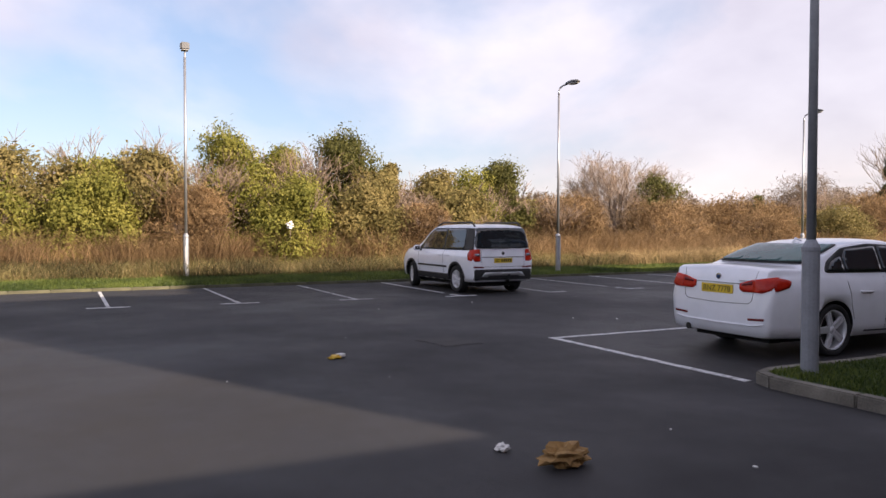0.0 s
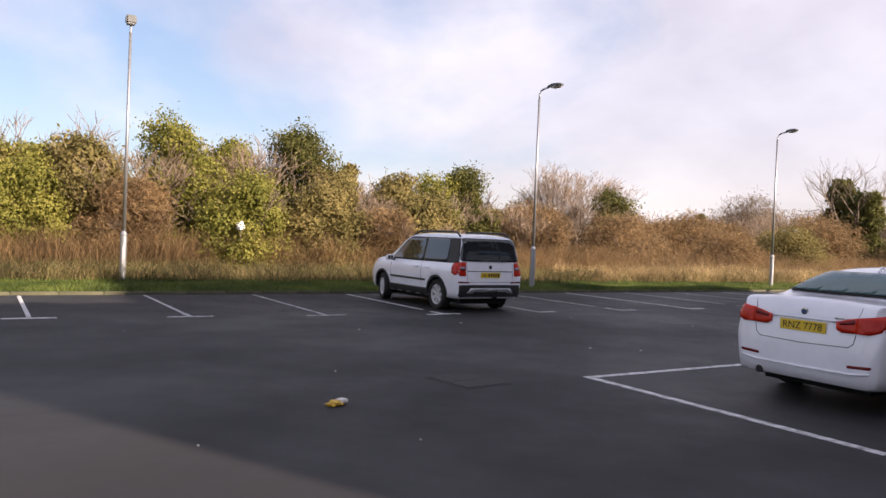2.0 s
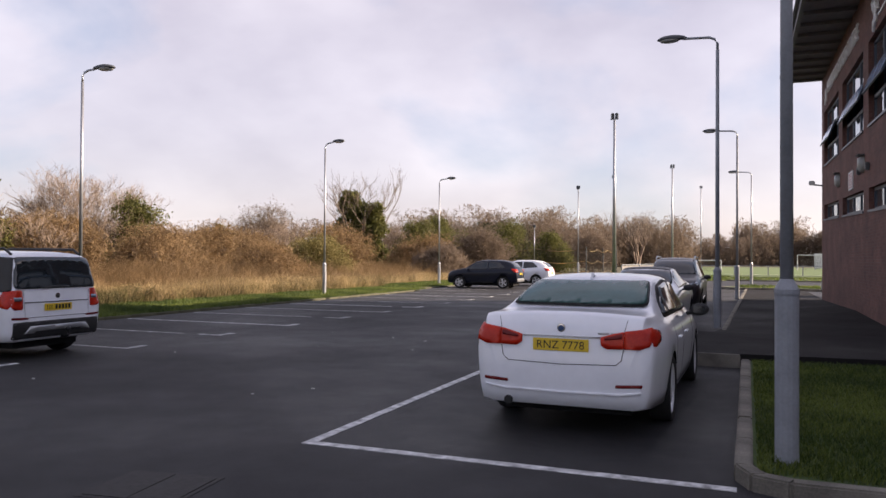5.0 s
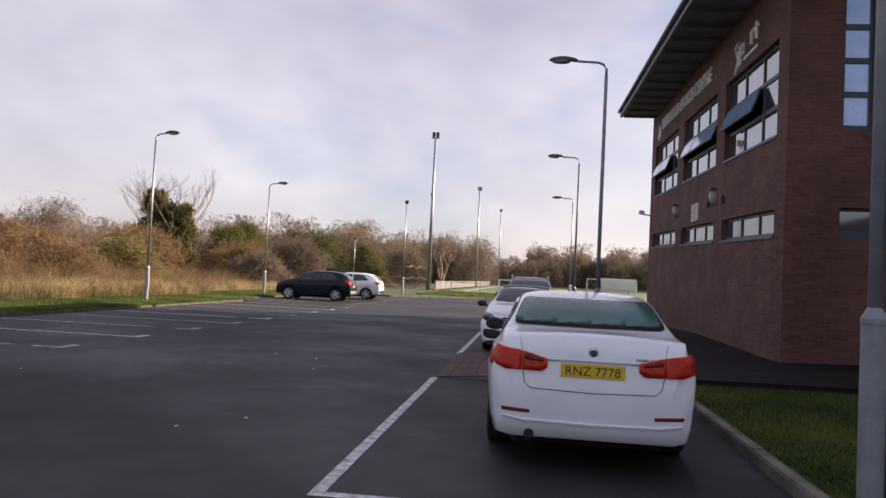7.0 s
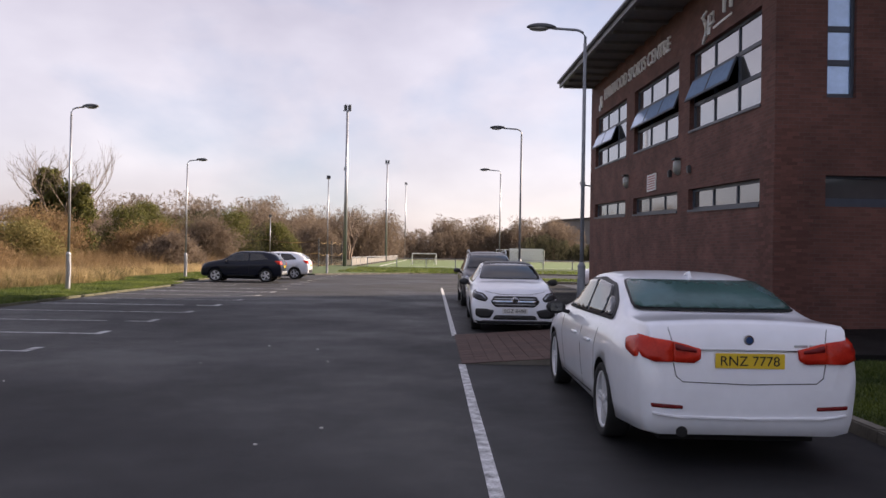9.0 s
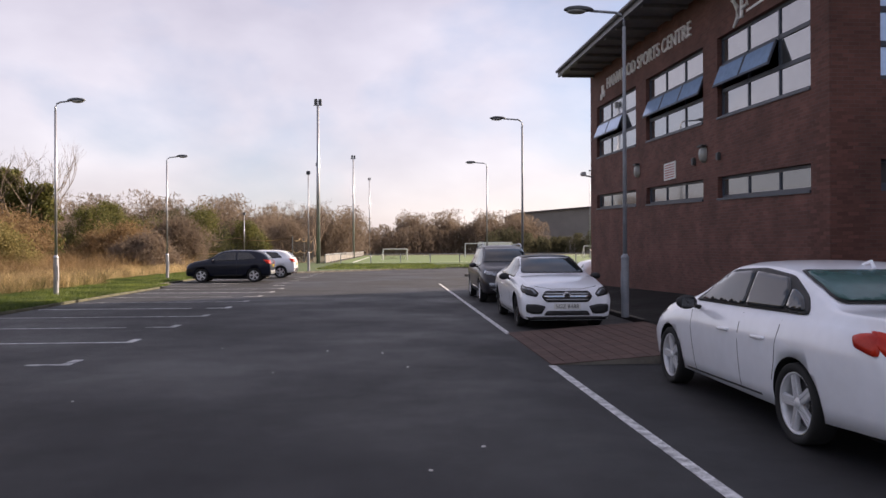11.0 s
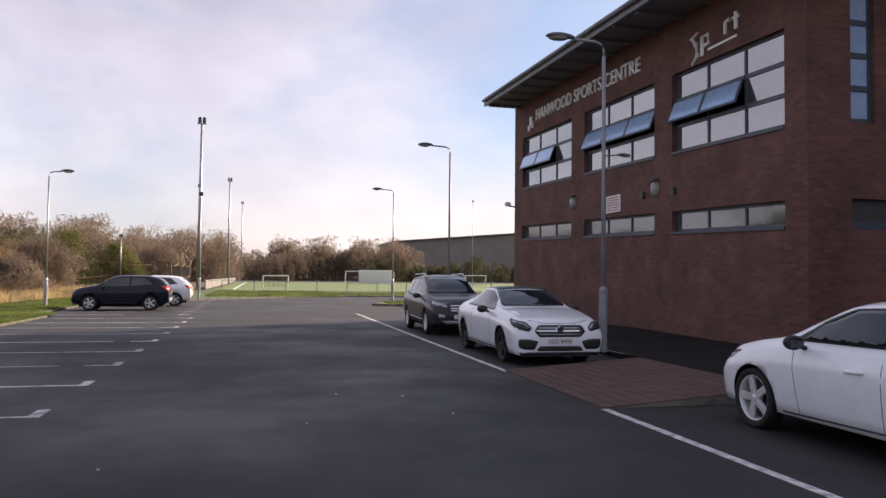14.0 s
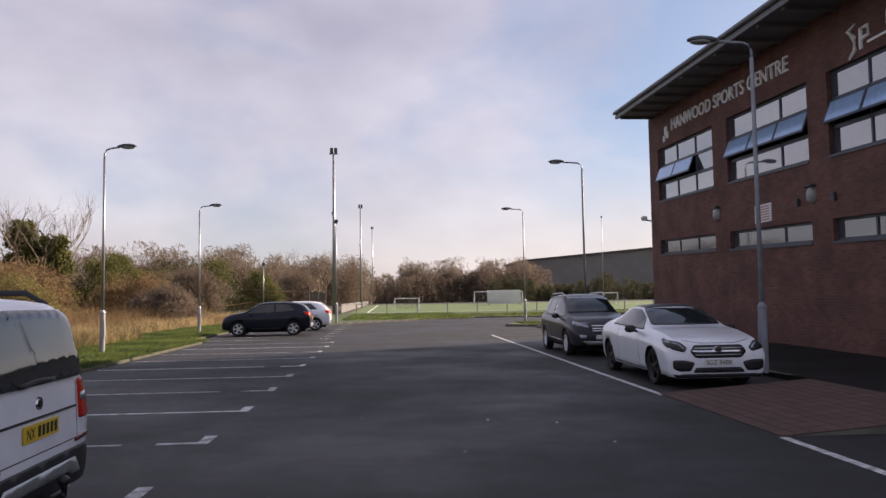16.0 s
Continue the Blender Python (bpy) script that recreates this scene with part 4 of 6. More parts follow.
wood("far_wood", -90, -40, 105, 120, 5, 8.5, 22000, 0.45, LEAF_FAR, "leafless brown woodland behind weeds", 8)
wood("far_wood", -70, -30, 122, 132, 5, 8, 9000, 0.5, LEAF_FAR_GREEN, "dark evergreen trees in the wood", 9)
wood("far_wood", -110, -55, 20, 110, 4, 6.0, 26000, 0.4, LEAF_FAR, "low brown thicket beyond the hedge", 10)
wood("far_wood", -60, -40, -60, 20, 3, 5, 16000, 0.35, LEAF_FAR, "low brown thicket beyond the hedge", 12)
wood("far_wood", -260, -150, -80, 260, 9, 15, 26000, 1.1, LEAF_FAR, "distant woodland on the horizon", 11)


def blades(name, areas, material, label, seed, hmin, hmax, width, bend=0.4, z=0.0, kind="stuff"):
    """Upright grass blades, one bent strip each, over rectangles (x0, x1, y0, y1, count)."""
    r = np.random.default_rng(seed)
    px_ = np.concatenate([r.uniform(a[0], a[1], a[4]) for a in areas])
    py_ = np.concatenate([r.uniform(a[2], a[3], a[4]) for a in areas])
    n = len(px_)
    patch = 0.6 + 0.4 * np.sin(px_ * 1.7 + np.sin(py_ * 0.9) * 2) * np.sin(py_ * 1.1 + seed)
    h = r.uniform(hmin, hmax, n) * (0.55 + 0.6 * patch)
    a = r.uniform(0, math.tau, n)
    wv = np.stack([np.cos(a), np.sin(a), np.zeros(n)], 1) * (width * r.uniform(0.6, 1.4, n))[:, None] / 2
    lean = np.stack([r.normal(0, bend, n) * h, r.normal(0, bend, n) * h, np.zeros(n)], 1)
    p = np.stack([px_, py_, np.full(n, z)], 1)
    up = np.zeros((n, 3))
    up[:, 2] = h
    v = np.stack([p - wv, p + wv, p + wv * 0.7 + lean * 0.35 + up * 0.6, p - wv * 0.7 + lean * 0.35 + up * 0.6, p + lean + up], 1).reshape(-1, 3)
    me = bpy.data.meshes.new(name)
    faces = []
    for i in range(n):
        faces += [(5 * i, 5 * i + 1, 5 * i + 2, 5 * i + 3), (5 * i + 3, 5 * i + 2, 5 * i + 4)]
    me.from_pydata(v.tolist(), [], faces)
    me.materials.append(material)
    return tagged(new(name, me), label, "grass", "", kind)


blades("lawn_grass", [(3.6, 7.0, 0.1, 6.5, 52000), (7, 12, 0.1, 6.5, 9000)], GRASS, "short mown green grass blades", 2, 0.03, 0.075, 0.012, 0.5, 0.1)
blades("verge_grass", [(-15.4, -11.75, -14, 30, 120000), (-16.5, -15.4, -14, 32, 30000), (-16.5, -12.75, 30.5, 48.5, 30000)], GRASS, "short green verge grass", 3, 0.05, 0.14, 0.013, 0.5, 0.06)
blades("bank_grass", [(-8, 2, 54, 74, 9000), (2, 30, 58, 70, 9000), (3.0, 20, 39, 43, 9000)], GRASS, "bright green bank grass", 4, 0.05, 0.16, 0.05, 0.5, 0.08)
blades("dry_grass", [(-20, -15.2, 14, 32, 26000), (-17, -15, 14, 32, 4000), (-28, -16.5, 14, 60, 50000), (-22, -16, 44, 70, 9000), (-40, -26, 30, 64, 8000)], STRAW, "tall dead straw-coloured grass", 5, 0.2, 0.85, 0.013, 0.45)
blades("short_dry_grass", [(-20, -15.2, -16, 14, 26000)], STRAW, "short trampled straw-coloured grass at the hedge foot", 15, 0.12, 0.55, 0.013, 0.6)
blades("weeds", [(-21, -15.0, -16, 14, 50000), (-21, -15.0, 14, 32, 16000), (-30, -17, 14, 60, 30000)], WEED, "olive and brown weeds under the hedge", 8, 0.15, 0.75, 0.018, 0.7)
blades("bramble_stems", [(-21, -18.2, -16, 20, 42000), (-34, -19, 16, 64, 40000)], BRACKEN, "russet bramble and dock stems", 6, 0.4, 1.75, 0.016, 0.55)


# corner bricks of the sports centre, each proud of the wall
BRICK_PIECE = mat("corner_brick", (0.112, 0.049, 0.038), 0.85, var=0.12, bump=0.4, per_object=True, second=(0.145, 0.063, 0.049))
west = mesh_from(box(-0.005, 0.0, -0.1055, 0.1055, -0.0325, 0.0325, 0.0015), "brick", BRICK_PIECE)
south = mesh_from(box(-0.1055, 0.1055, -0.005, 0.0, -0.0325, 0.0325, 0.0015), "brick", BRICK_PIECE)
for row in range(50):
    z = 0.5 + row * 0.075
    sh = 0.1125 * (row % 2)
    for c in range(2 if z > 2.5 else 3):
        s = new("brick", west)
        s.parent = centre
        yy = Y0 + 0.12 + c * 0.225 + sh
        s.matrix_basis = Matrix.Translation((WX, yy, z))
        s = new("brick", south)
        s.parent = centre
        s.matrix_basis = Matrix.Translation((WX + 0.13 + c * 0.225 + sh, Y0, z))

# ---- cars ----
from mathutils.bvhtree import BVHTree


def paint(name, color, metal=0.0, rough=0.28, coat=0.8):
    return mat(name, color, rough, metal, var=0.05, scale=2.0, fine=8.0, coat=coat, spec=0.5 if coat > 0.5 else 0.2)


WHITE_CAR = paint("white_car_paint", (0.82, 0.84, 0.885))
SILVER_WHITE = paint("frosty_white_car_paint", (0.82, 0.84, 0.885))
GREY_CAR = paint("dark_grey_car_paint", (0.028, 0.025, 0.029), 0.0, 0.3, 0.35)
NAVY_CAR = paint("navy_car_paint", (0.007, 0.010, 0.021), 0.0, 0.3, 0.25)
BLACK_TRIM = mat("black_plastic_trim", (0.016, 0.016, 0.017), 0.55, var=0.2)
SEAM = mat("panel_gap", (0.05, 0.05, 0.055), 0.9, var=0.1)
WELL = mat("wheel_well", (0.008, 0.008, 0.008), 0.95, var=0.1)
CAR_GLASS = mat("tinted_car_glass", (0.016, 0.022, 0.026), 0.03, 0.0, var=0.1, spec=0.6, coat=0.3)
MISTED = mat("misted_teal_rear_glass", (0.045, 0.105, 0.098), 0.2, 0.0, var=0.2, scale=2.5, fine=15.0, spec=0.4, coat=0.0)
TYRE = mat("tyre_rubber", (0.014, 0.014, 0.014), 0.85, var=0.25, fine=80.0, bump=0.2)
ALLOY = mat("silver_alloy_rim", (0.66, 0.67, 0.69), 0.35, 0.3, var=0.1)
DARK_ALLOY = mat("dark_alloy_rim", (0.030, 0.030, 0.032), 0.35, 0.5, var=0.1)
RED_LENS = mat("red_tail_lens", (0.40, 0.012, 0.006), 0.25, var=0.15, spec=0.25, coat=0.12, second=(0.52, 0.03, 0.01))
DARK_RED = mat("dark_red_lens", (0.14, 0.008, 0.008), 0.25, var=0.15, spec=0.25, coat=0.1)
CLEAR_LENS = mat("headlamp_lens", (0.26, 0.28, 0.31), 0.08, 0.5, var=0.5, scale=14.0, coat=0.8)
CHROME = mat("chrome", (0.62, 0.62, 0.63), 0.12, 1.0, var=0.05)
SILVER_TRIM = mat("silver_trim", (0.42, 0.43, 0.44), 0.35, 0.7, var=0.1)
GRILLE = mat("grille_black", (0.012, 0.012, 0.013), 0.4, var=0.3, scale=30.0)
PLATE_Y = mat("yellow_number_plate", (0.72, 0.50, 0.030), 0.4, var=0.06)
PLATE_W = mat("white_number_plate", (0.70, 0.70, 0.68), 0.4, var=0.06)
PLATE_INK = mat("plate_ink", (0.010, 0.010, 0.010), 0.5, var=0.1)
BADGE_BLUE = mat("badge_blue", (0.02, 0.06, 0.16), 0.3, var=0.1)


def spline(rows, y):
    """Smooth interpolation of a table by its first column."""
    for i in range(len(rows) - 1):
        if y <= rows[i + 1][0] or i == len(rows) - 2:
            a, b = rows[i], rows[i + 1]
            t = min(max((y - a[0]) / (b[0] - a[0]), 0), 1)
            p0 = rows[max(i - 1, 0)]
            p3 = rows[min(i + 2, len(rows) - 1)]
            out = []
            for k in range(1, len(a)):
                h = b[0] - a[0]
                m0 = (b[k] - p0[k]) / max(b[0] - p0[0], 1e-6) * h
                m1 = (p3[k] - a[k]) / max(p3[0] - a[0], 1e-6) * h
                d = b[k] - a[k]
                m0 = 0 if m0 * d <= 0 else math.copysign(min(abs(m0), 3 * abs(d)), d)
                m1 = 0 if m1 * d <= 0 else math.copysign(min(abs(m1), 3 * abs(d)), d)
                t2, t3 = t * t, t * t * t
                out.append((2 * t3 - 3 * t2 + 1) * a[k] + (t3 - 2 * t2 + t) * m0 + (-2 * t3 + 3 * t2) * b[k] + (t3 - t2) * m1)
            return out


def body_mesh(rows, axles, arch_r, material):
    """A closed car shell lofted along its length, with round wheel arches cut through.
    rows: y, bottom, top, belt height, half width, top half width."""
    y0, y1 = rows[0][0], rows[-1][0]
    n = 64
    ends = [0, 0.006, 0.016, 0.03, 0.05]
    us = sorted(set([e for e in ends] + [1 - e for e in ends] + [0.05 + 0.9 * i / n for i in range(n + 1)]))
    bm = bmesh.new()
    rings = []
    for u in us:
        y = y0 + (y1 - y0) * u
        zb, zt, bl, w, wt = spline(rows, y)
        cab = min(max((zt - bl - 0.08) / 0.25, 0), 1)
        zs = zb + (bl - zb) * 0.78
        half = [(0, zb), (w * 0.80, zb), (w * 0.93, zb + 0.03), (w * 0.965, zb + (bl - zb) * 0.22), (w * 0.99, zb + (bl - zb) * 0.5), (w, zs - 0.03), (w * 0.992, zs + 0.015),
                (w * 0.955, bl - 0.015), (w * 0.925 - 0.004, bl + 0.015)]
        # greenhouse or bonnet
        xb, zb2 = w * 0.91, bl + 0.02
        for q in (0.25, 0.5, 0.75):
            half.append((xb + (wt - xb) * (q if cab > 0 else q), zb2 + (zt - 0.05 * cab - zb2) * (q * cab + (1 - cab) * math.sin(q * math.pi / 2))))
        half += [(wt, zt - 0.05 * cab - 0.012 * (1 - cab)), (wt * 0.94, zt - 0.022 * cab - 0.008), (wt * 0.75, zt - 0.004), (wt * 0.4, zt + 0.010), (0, zt + 0.014)]
        rings.append([bm.verts.new((x, y, z)) for x, z in half] + [bm.verts.new((-x, y, z)) for x, z in half[-2:0:-1]])
    for r0, r1 in zip(rings, rings[1:]):
        k = len(r0)
        for j in range(k):
            bm.faces.new((r0[j], r0[(j + 1) % k], r1[(j + 1) % k], r1[j]))
    bm.faces.new(rings[0])
    bm.faces.new(rings[-1][::-1])
    bmesh.ops.recalc_face_normals(bm, faces=bm.faces[:])
    me = mesh_from(bm, "shell", material, True)
    me.materials.append(WELL)
    ob = new("shell_tmp", me)
    cutters = []
    for ya, za in axles:
        for s in (-1, 1):
            c = lathe([(0.0, s * 0.62), (arch_r, s * 0.62), (arch_r, s * 1.2), (0.0, s * 1.2)], 40)
            bmesh.ops.remove_doubles(c, verts=c.verts[:], dist=0.0005)
            bmesh.ops.translate(c, vec=(0, ya, za), verts=c.verts[:])
            bmesh.ops.recalc_face_normals(c, faces=c.faces[:])
            co = new("cut_tmp", mesh_from(c, "cut", WELL))
            cutters.append(co)
            md = ob.modifiers.new("arch", "BOOLEAN")
            md.operation, md.object, md.solver = "DIFFERENCE", co, "EXACT"
            md.material_mode = "TRANSFER"
    bpy.context.view_layer.update()
    dg = bpy.context.evaluated_depsgraph_get()
    out = bpy.data.meshes.new_from_object(ob.evaluated_get(dg))
    for o in (ob, *cutters):
        bpy.data.objects.remove(o)
    return out


def patch(bvh, axis, outline, material, name, parent, lift=0.006, cuts=3, label="", corner=0.0, smooth=True):
    """A panel laid on the shell: an outline in (x, z) for 'rear' or 'front', in (y, z) for 'left' or 'right', in (x, y) for 'top'."""
    pts = [Vector(p) for p in outline]
    if corner:
        out = []
        for i, p in enumerate(pts):
            a, b = pts[i - 1], pts[(i + 1) % len(pts)]
            ca, cb = min(corner, (a - p).length * 0.45), min(corner, (b - p).length * 0.45)
            pa, pb = p + (a - p).normalized() * ca, p + (b - p).normalized() * cb
            out += [pa, (pa + pb) * 0.25 + p * 0.5, pb]
        pts = out
    bm = bmesh.new()
    bm.faces.new([bm.verts.new((p.x, p.y, 0)) for p in pts])
    bmesh.ops.triangulate(bm, faces=bm.faces[:])
    for _ in range(cuts):
        longest = [e for e in bm.edges if e.calc_length() > 0.07]
        if longest:
            bmesh.ops.subdivide_edges(bm, edges=longest, cuts=1)
            bmesh.ops.triangulate(bm, faces=bm.faces[:])
    d = {"rear": Vector((0, 1, 0)), "front": Vector((0, -1, 0)), "left": Vector((1, 0, 0)), "right": Vector((-1, 0, 0)), "top": Vector((0, 0, -1))}[axis]
    lost = []
    for v in bm.verts:
        a, b = v.co.x, v.co.y
        o = {"rear": Vector((a, -5, b)), "front": Vector((a, 5, b)), "left": Vector((-3, a, b)), "right": Vector((3, a, b)), "top": Vector((a, b, 4))}[axis]
        hit, nor, _, _ = bvh.ray_cast(o, d)
        if hit is None:
            lost.append(v)
        else:
            v.co = hit + (nor * lift if nor.dot(d) < 0 else -d * lift)
    bmesh.ops.delete(bm, geom=lost, context="VERTS")
    rim = [e for e in bm.edges if e.is_boundary]
    ex = bmesh.ops.extrude_edge_only(bm, edges=rim)
    for v in ex["geom"]:
        if isinstance(v, bmesh.types.BMVert):
            v.co += d * (lift + 0.004)
    bmesh.ops.recalc_face_normals(bm, faces=bm.faces[:])
    for f in bm.faces:
        f.smooth = smooth
    return part(name, bm, material, parent, label)


def strip(line, w):
    """The outline of a narrow band along a polyline."""
    pts = [Vector(p) for p in line]
    l, r = [], []
    for i, p in enumerate(pts):
        d = (pts[min(i + 1, len(pts) - 1)] - pts[max(i - 1, 0)]).normalized()
        nrm = Vector((-d.y, d.x)) * w / 2
        l.append(p + nrm)
        r.append(p - nrm)
    return l + r[::-1]


WHEELS = {}


def wheel(car, x, y, r, spokes, rim_mat, rim_r, double=False, steer=0.0):
    """A tyre with an alloy rim, its face outwards."""
    s = 1 if x > 0 else -1
    key = (r, spokes, rim_mat.name, rim_r, double)
    if key not in WHEELS:
        w = 0.105
        ty = mesh_from(lathe([(rim_r, -w * 0.85), (r * 0.93, -w), (r * 0.985, -w * 0.85), (r, -w * 0.5), (r, w * 0.5), (r * 0.985, w * 0.85), (r * 0.93, w), (rim_r * 1.02, w * 0.9), (rim_r, w * 0.7)], 40), "tyre", TYRE, True)
        bm = lathe([(rim_r, -0.08), (rim_r * 1.0, 0.075), (rim_r * 0.985, 0.09), (rim_r * 0.93, 0.08), (rim_r * 0.90, 0.02), (rim_r * 0.9, -0.07)], 40)
        rim = mesh_from(bm, "rim", rim_mat, True)
        disc = mesh_from(lathe([(0.0, -0.03), (rim_r * 0.9, -0.03), (rim_r * 0.9, -0.05)], 32), "brake_disc", GRILLE)
        sp = bmesh.new()
        offs = (-0.16, 0.16) if double else (0.0,)
        for o in offs:
            h = 0.022 if double else 0.036
            box(0.035, 0.075, -h + o * 0.12, h + o * 0.12, rim_r * 0.16, rim_r * 0.95, 0.008, bm=sp)
            if double:
                bmesh.ops.rotate(sp, cent=(0, 0, 0), matrix=Matrix.Rotation(0.0, 3, "X"), verts=sp.verts[:])
        if not double:
            for v in sp.verts:
                v.co.y *= 0.75 + 0.5 * v.co.z / rim_r
        spoke = mesh_from(sp, "spoke", rim_mat)
        hub = mesh_from(lathe([(0.0, 0.082), (rim_r * 0.15, 0.08), (rim_r * 0.22, 0.06), (rim_r * 0.22, 0.0)], 20), "hub", rim_mat, True)
        WHEELS[key] = (ty, rim, disc, spoke, hub)
    ty, rim, disc, spoke, hub = WHEELS[key]
    wob = new("wheel", ty)
    wob.parent = car
    wob.matrix_basis = Matrix.Translation((x, y, r)) @ Matrix.Rotation(radians(steer) + (0 if s > 0 else math.pi), 4, "Z")
    wob["label"] = "black tyre with alloy rim"
    for nm, me in (("rim", rim), ("brake_disc", disc), ("hub", hub)):
        o = new(nm, me)
        o.parent = wob
    for k in range(spokes):
        o = new("spoke", spoke)
        o.parent = wob
        o.matrix_basis = Matrix.Rotation(k * math.tau / spokes + 0.3, 4, "X")


def mirror_cap(car, x, y, z, material, bvh):
    s = 1 if x > 0 else -1
    bm = bmesh.new()
    bmesh.ops.create_uvsphere(bm, u_segments=14, v_segments=10, radius=1)
    for v in bm.verts:
        v.co = Vector((x + s * 0.10 + v.co.x * 0.115, y + v.co.y * (0.085 if v.co.y > 0 else 0.03), z + v.co.z * 0.075))
    m = part("door_mirror", bm, material, car, smooth=True)
    part("stalk", tube([(x - s * 0.06, y + 0.03, z - 0.06), (x + s * 0.05, y + 0.02, z - 0.03)], [0.025, 0.02], 8), BLACK_TRIM, m)
    part("mirror_glass", box(min(x + s * 0.03, x + s * 0.165), max(x + s * 0.03, x + s * 0.165), y - 0.029, y - 0.024, z - 0.045, z + 0.045, 0.002), CAR_GLASS, m)


def plate(car, bvh, end, z, words, material, bars=0, w=0.52, x=0.0):
    s = -1 if end == "rear" else 1
    hit = [bvh.ray_cast(Vector((x, 5 * s, z + dz)), Vector((0, -s, 0)))[0] for dz in (-0.05, 0.05)]
    slope = math.atan2((hit[1].y - hit[0].y), 0.1)
    y = max(abs(h.y) for h in hit) + 0.012
    p = part("number_plate", box(-w / 2, w / 2, -0.056, 0.056, 0.0, 0.008, 0.003), material, car, "yellow number plate" if material is PLATE_Y else "white number plate")
    base = Matrix.Translation((x, s * y - s * 0.008, z)) @ (Matrix.Rotation(math.pi, 4, "Z") if s > 0 else Matrix.Identity(4)) @ Matrix.Rotation(radians(90), 4, "X")
    p.matrix_basis = base
    if words:
        wid = 0.44 if not bars else 0.11
        fitted_text(words, wid, 0.072, PLATE_INK, "plate_character", p, Matrix.Translation((0 if not bars else -0.16, 0, 0.0085)), 0.0015)
    for k in range(bars):
        part("plate_bar", box(-0.06 + k * 0.062, -0.02 + k * 0.062, -0.036, 0.036, 0.008, 0.010), PLATE_INK, p)


def badge(car, bvh, end, z, r, material, inner):
    s = -1 if end == "rear" else 1
    h = bvh.ray_cast(Vector((0, 5 * s, z)), Vector((0, -s, 0)))[0]
    bm = lathe([(0.0, 0.014), (r * 0.9, 0.012), (r, 0.0)], 24, "z")
    b = part("badge", bm, material, car)
    b.matrix_basis = Matrix.Translation((0, h.y, z)) @ Matrix.Rotation(radians(90 if s < 0 else -90), 4, "X")
    part("badge_centre", lathe([(0.0, 0.019), (r * 0.6, 0.018), (r * 0.62, 0.010)], 24, "z"), inner, b)


def sym(outline):
    return [(-a, b) for a, b in outline]


def make_car(name, label, rows, axles, r, material, m, spokes=5, rim_mat=ALLOY, rim_r=0.225, double=False, arch=0.0, track=0.76, steer=0.0, group="parked cars"):
    car = thing(name, label, "car", m, group)
    me = body_mesh(rows, [(a, r) for a in axles], r + 0.045 + arch, material)
    b = new("body", me)
    b.parent = car
    bpy.context.view_layer.update()
    bvh = BVHTree.FromPolygons([v.co.copy() for v in me.vertices], [tuple(p.vertices) for p in me.polygons])
    for a in axles:
        for s in (-1, 1):
            wheel(car, s * track, a, r, spokes, rim_mat, rim_r, double, steer if a > 0 else 0.0)
    part("floor_pan", box(-0.6, 0.6, rows[1][0] + 0.25, rows[-2][0] - 0.25, 0.17, 0.3), WELL, car)
    return car, bvh


def sides(bvh, car, outline, material, name, label="", lift=0.006, corner=0.02, cuts=3):
    for ax in ("left", "right"):
        patch(bvh, ax, outline, material, name, car, lift, cuts, label, corner)


def both(bvh, car, end, outline, material, name, label="", lift=0.006, corner=0.02, cuts=3):
    patch(bvh, end, outline, material, name, car, lift, cuts, label, corner)
    patch(bvh, end, sym(outline), material, name, car, lift, cuts, label, corner)


# white saloon
SALOON = [(-2.36, 0.40, 0.62, 0.58, 0.70, 0.60), (-2.345, 0.29, 0.82, 0.74, 0.785, 0.70), (-2.32, 0.26, 0.99, 0.89, 0.81, 0.72), (-2.275, 0.25, 1.085, 0.955, 0.83, 0.735), (-2.20, 0.24, 1.105, 0.97, 0.845, 0.74),
          (-2.0, 0.235, 1.105, 0.975, 0.875, 0.74), (-1.72, 0.22, 1.118, 0.98, 0.90, 0.73), (-1.30, 0.20, 1.275, 0.98, 0.905, 0.69), (-0.85, 0.20, 1.40, 0.965, 0.905, 0.655), (-0.25, 0.20, 1.44, 0.95, 0.905, 0.65), (0.25, 0.20, 1.41, 0.94, 0.905, 0.645),
          (0.72, 0.20, 1.245, 0.93, 0.905, 0.655), (1.10, 0.20, 1.055, 0.92, 0.905, 0.71), (1.5, 0.21, 0.975, 0.86, 0.90, 0.745), (1.90, 0.22, 0.885, 0.775, 0.885, 0.72), (2.07, 0.21, 0.82, 0.70, 0.855, 0.67), (2.17, 0.22, 0.73, 0.64, 0.80, 0.62), (2.205, 0.25, 0.61, 0.55, 0.71, 0.54)]
car, bv = make_car("saloon_car", "white four-door saloon parked beside the lawn", SALOON, (-1.30, 1.51), 0.325, WHITE_CAR, pose(1.97, 3.52, 0, 0, 0, -0.8), 5, ALLOY, 0.25, double=True, track=0.79)
patch(bv, "rear", [(-0.69, 1.135), (0.69, 1.135), (0.61, 1.372), (-0.61, 1.372)], BLACK_TRIM, "window_seal", car, 0.014, 5, corner=0.05)
patch(bv, "rear", [(-0.67, 1.145), (0.67, 1.145), (0.595, 1.36), (-0.595, 1.36)], MISTED, "rear_window", car, 0.026, 5, "misted teal rear window", 0.05)
patch(bv, "front", [(-0.65, 1.06), (0.65, 1.06), (0.54, 1.36), (-0.54, 1.36)], CAR_GLASS, "windscreen", car, 0.006, 4, corner=0.05)
sides(bv, car, [(-1.40, 1.03), (0.95, 1.0), (0.62, 1.21), (0.22, 1.355), (-0.40, 1.385), (-0.92, 1.33), (-1.28, 1.16)], BLACK_TRIM, "window_surround", lift=0.010, cuts=6, corner=0.06)
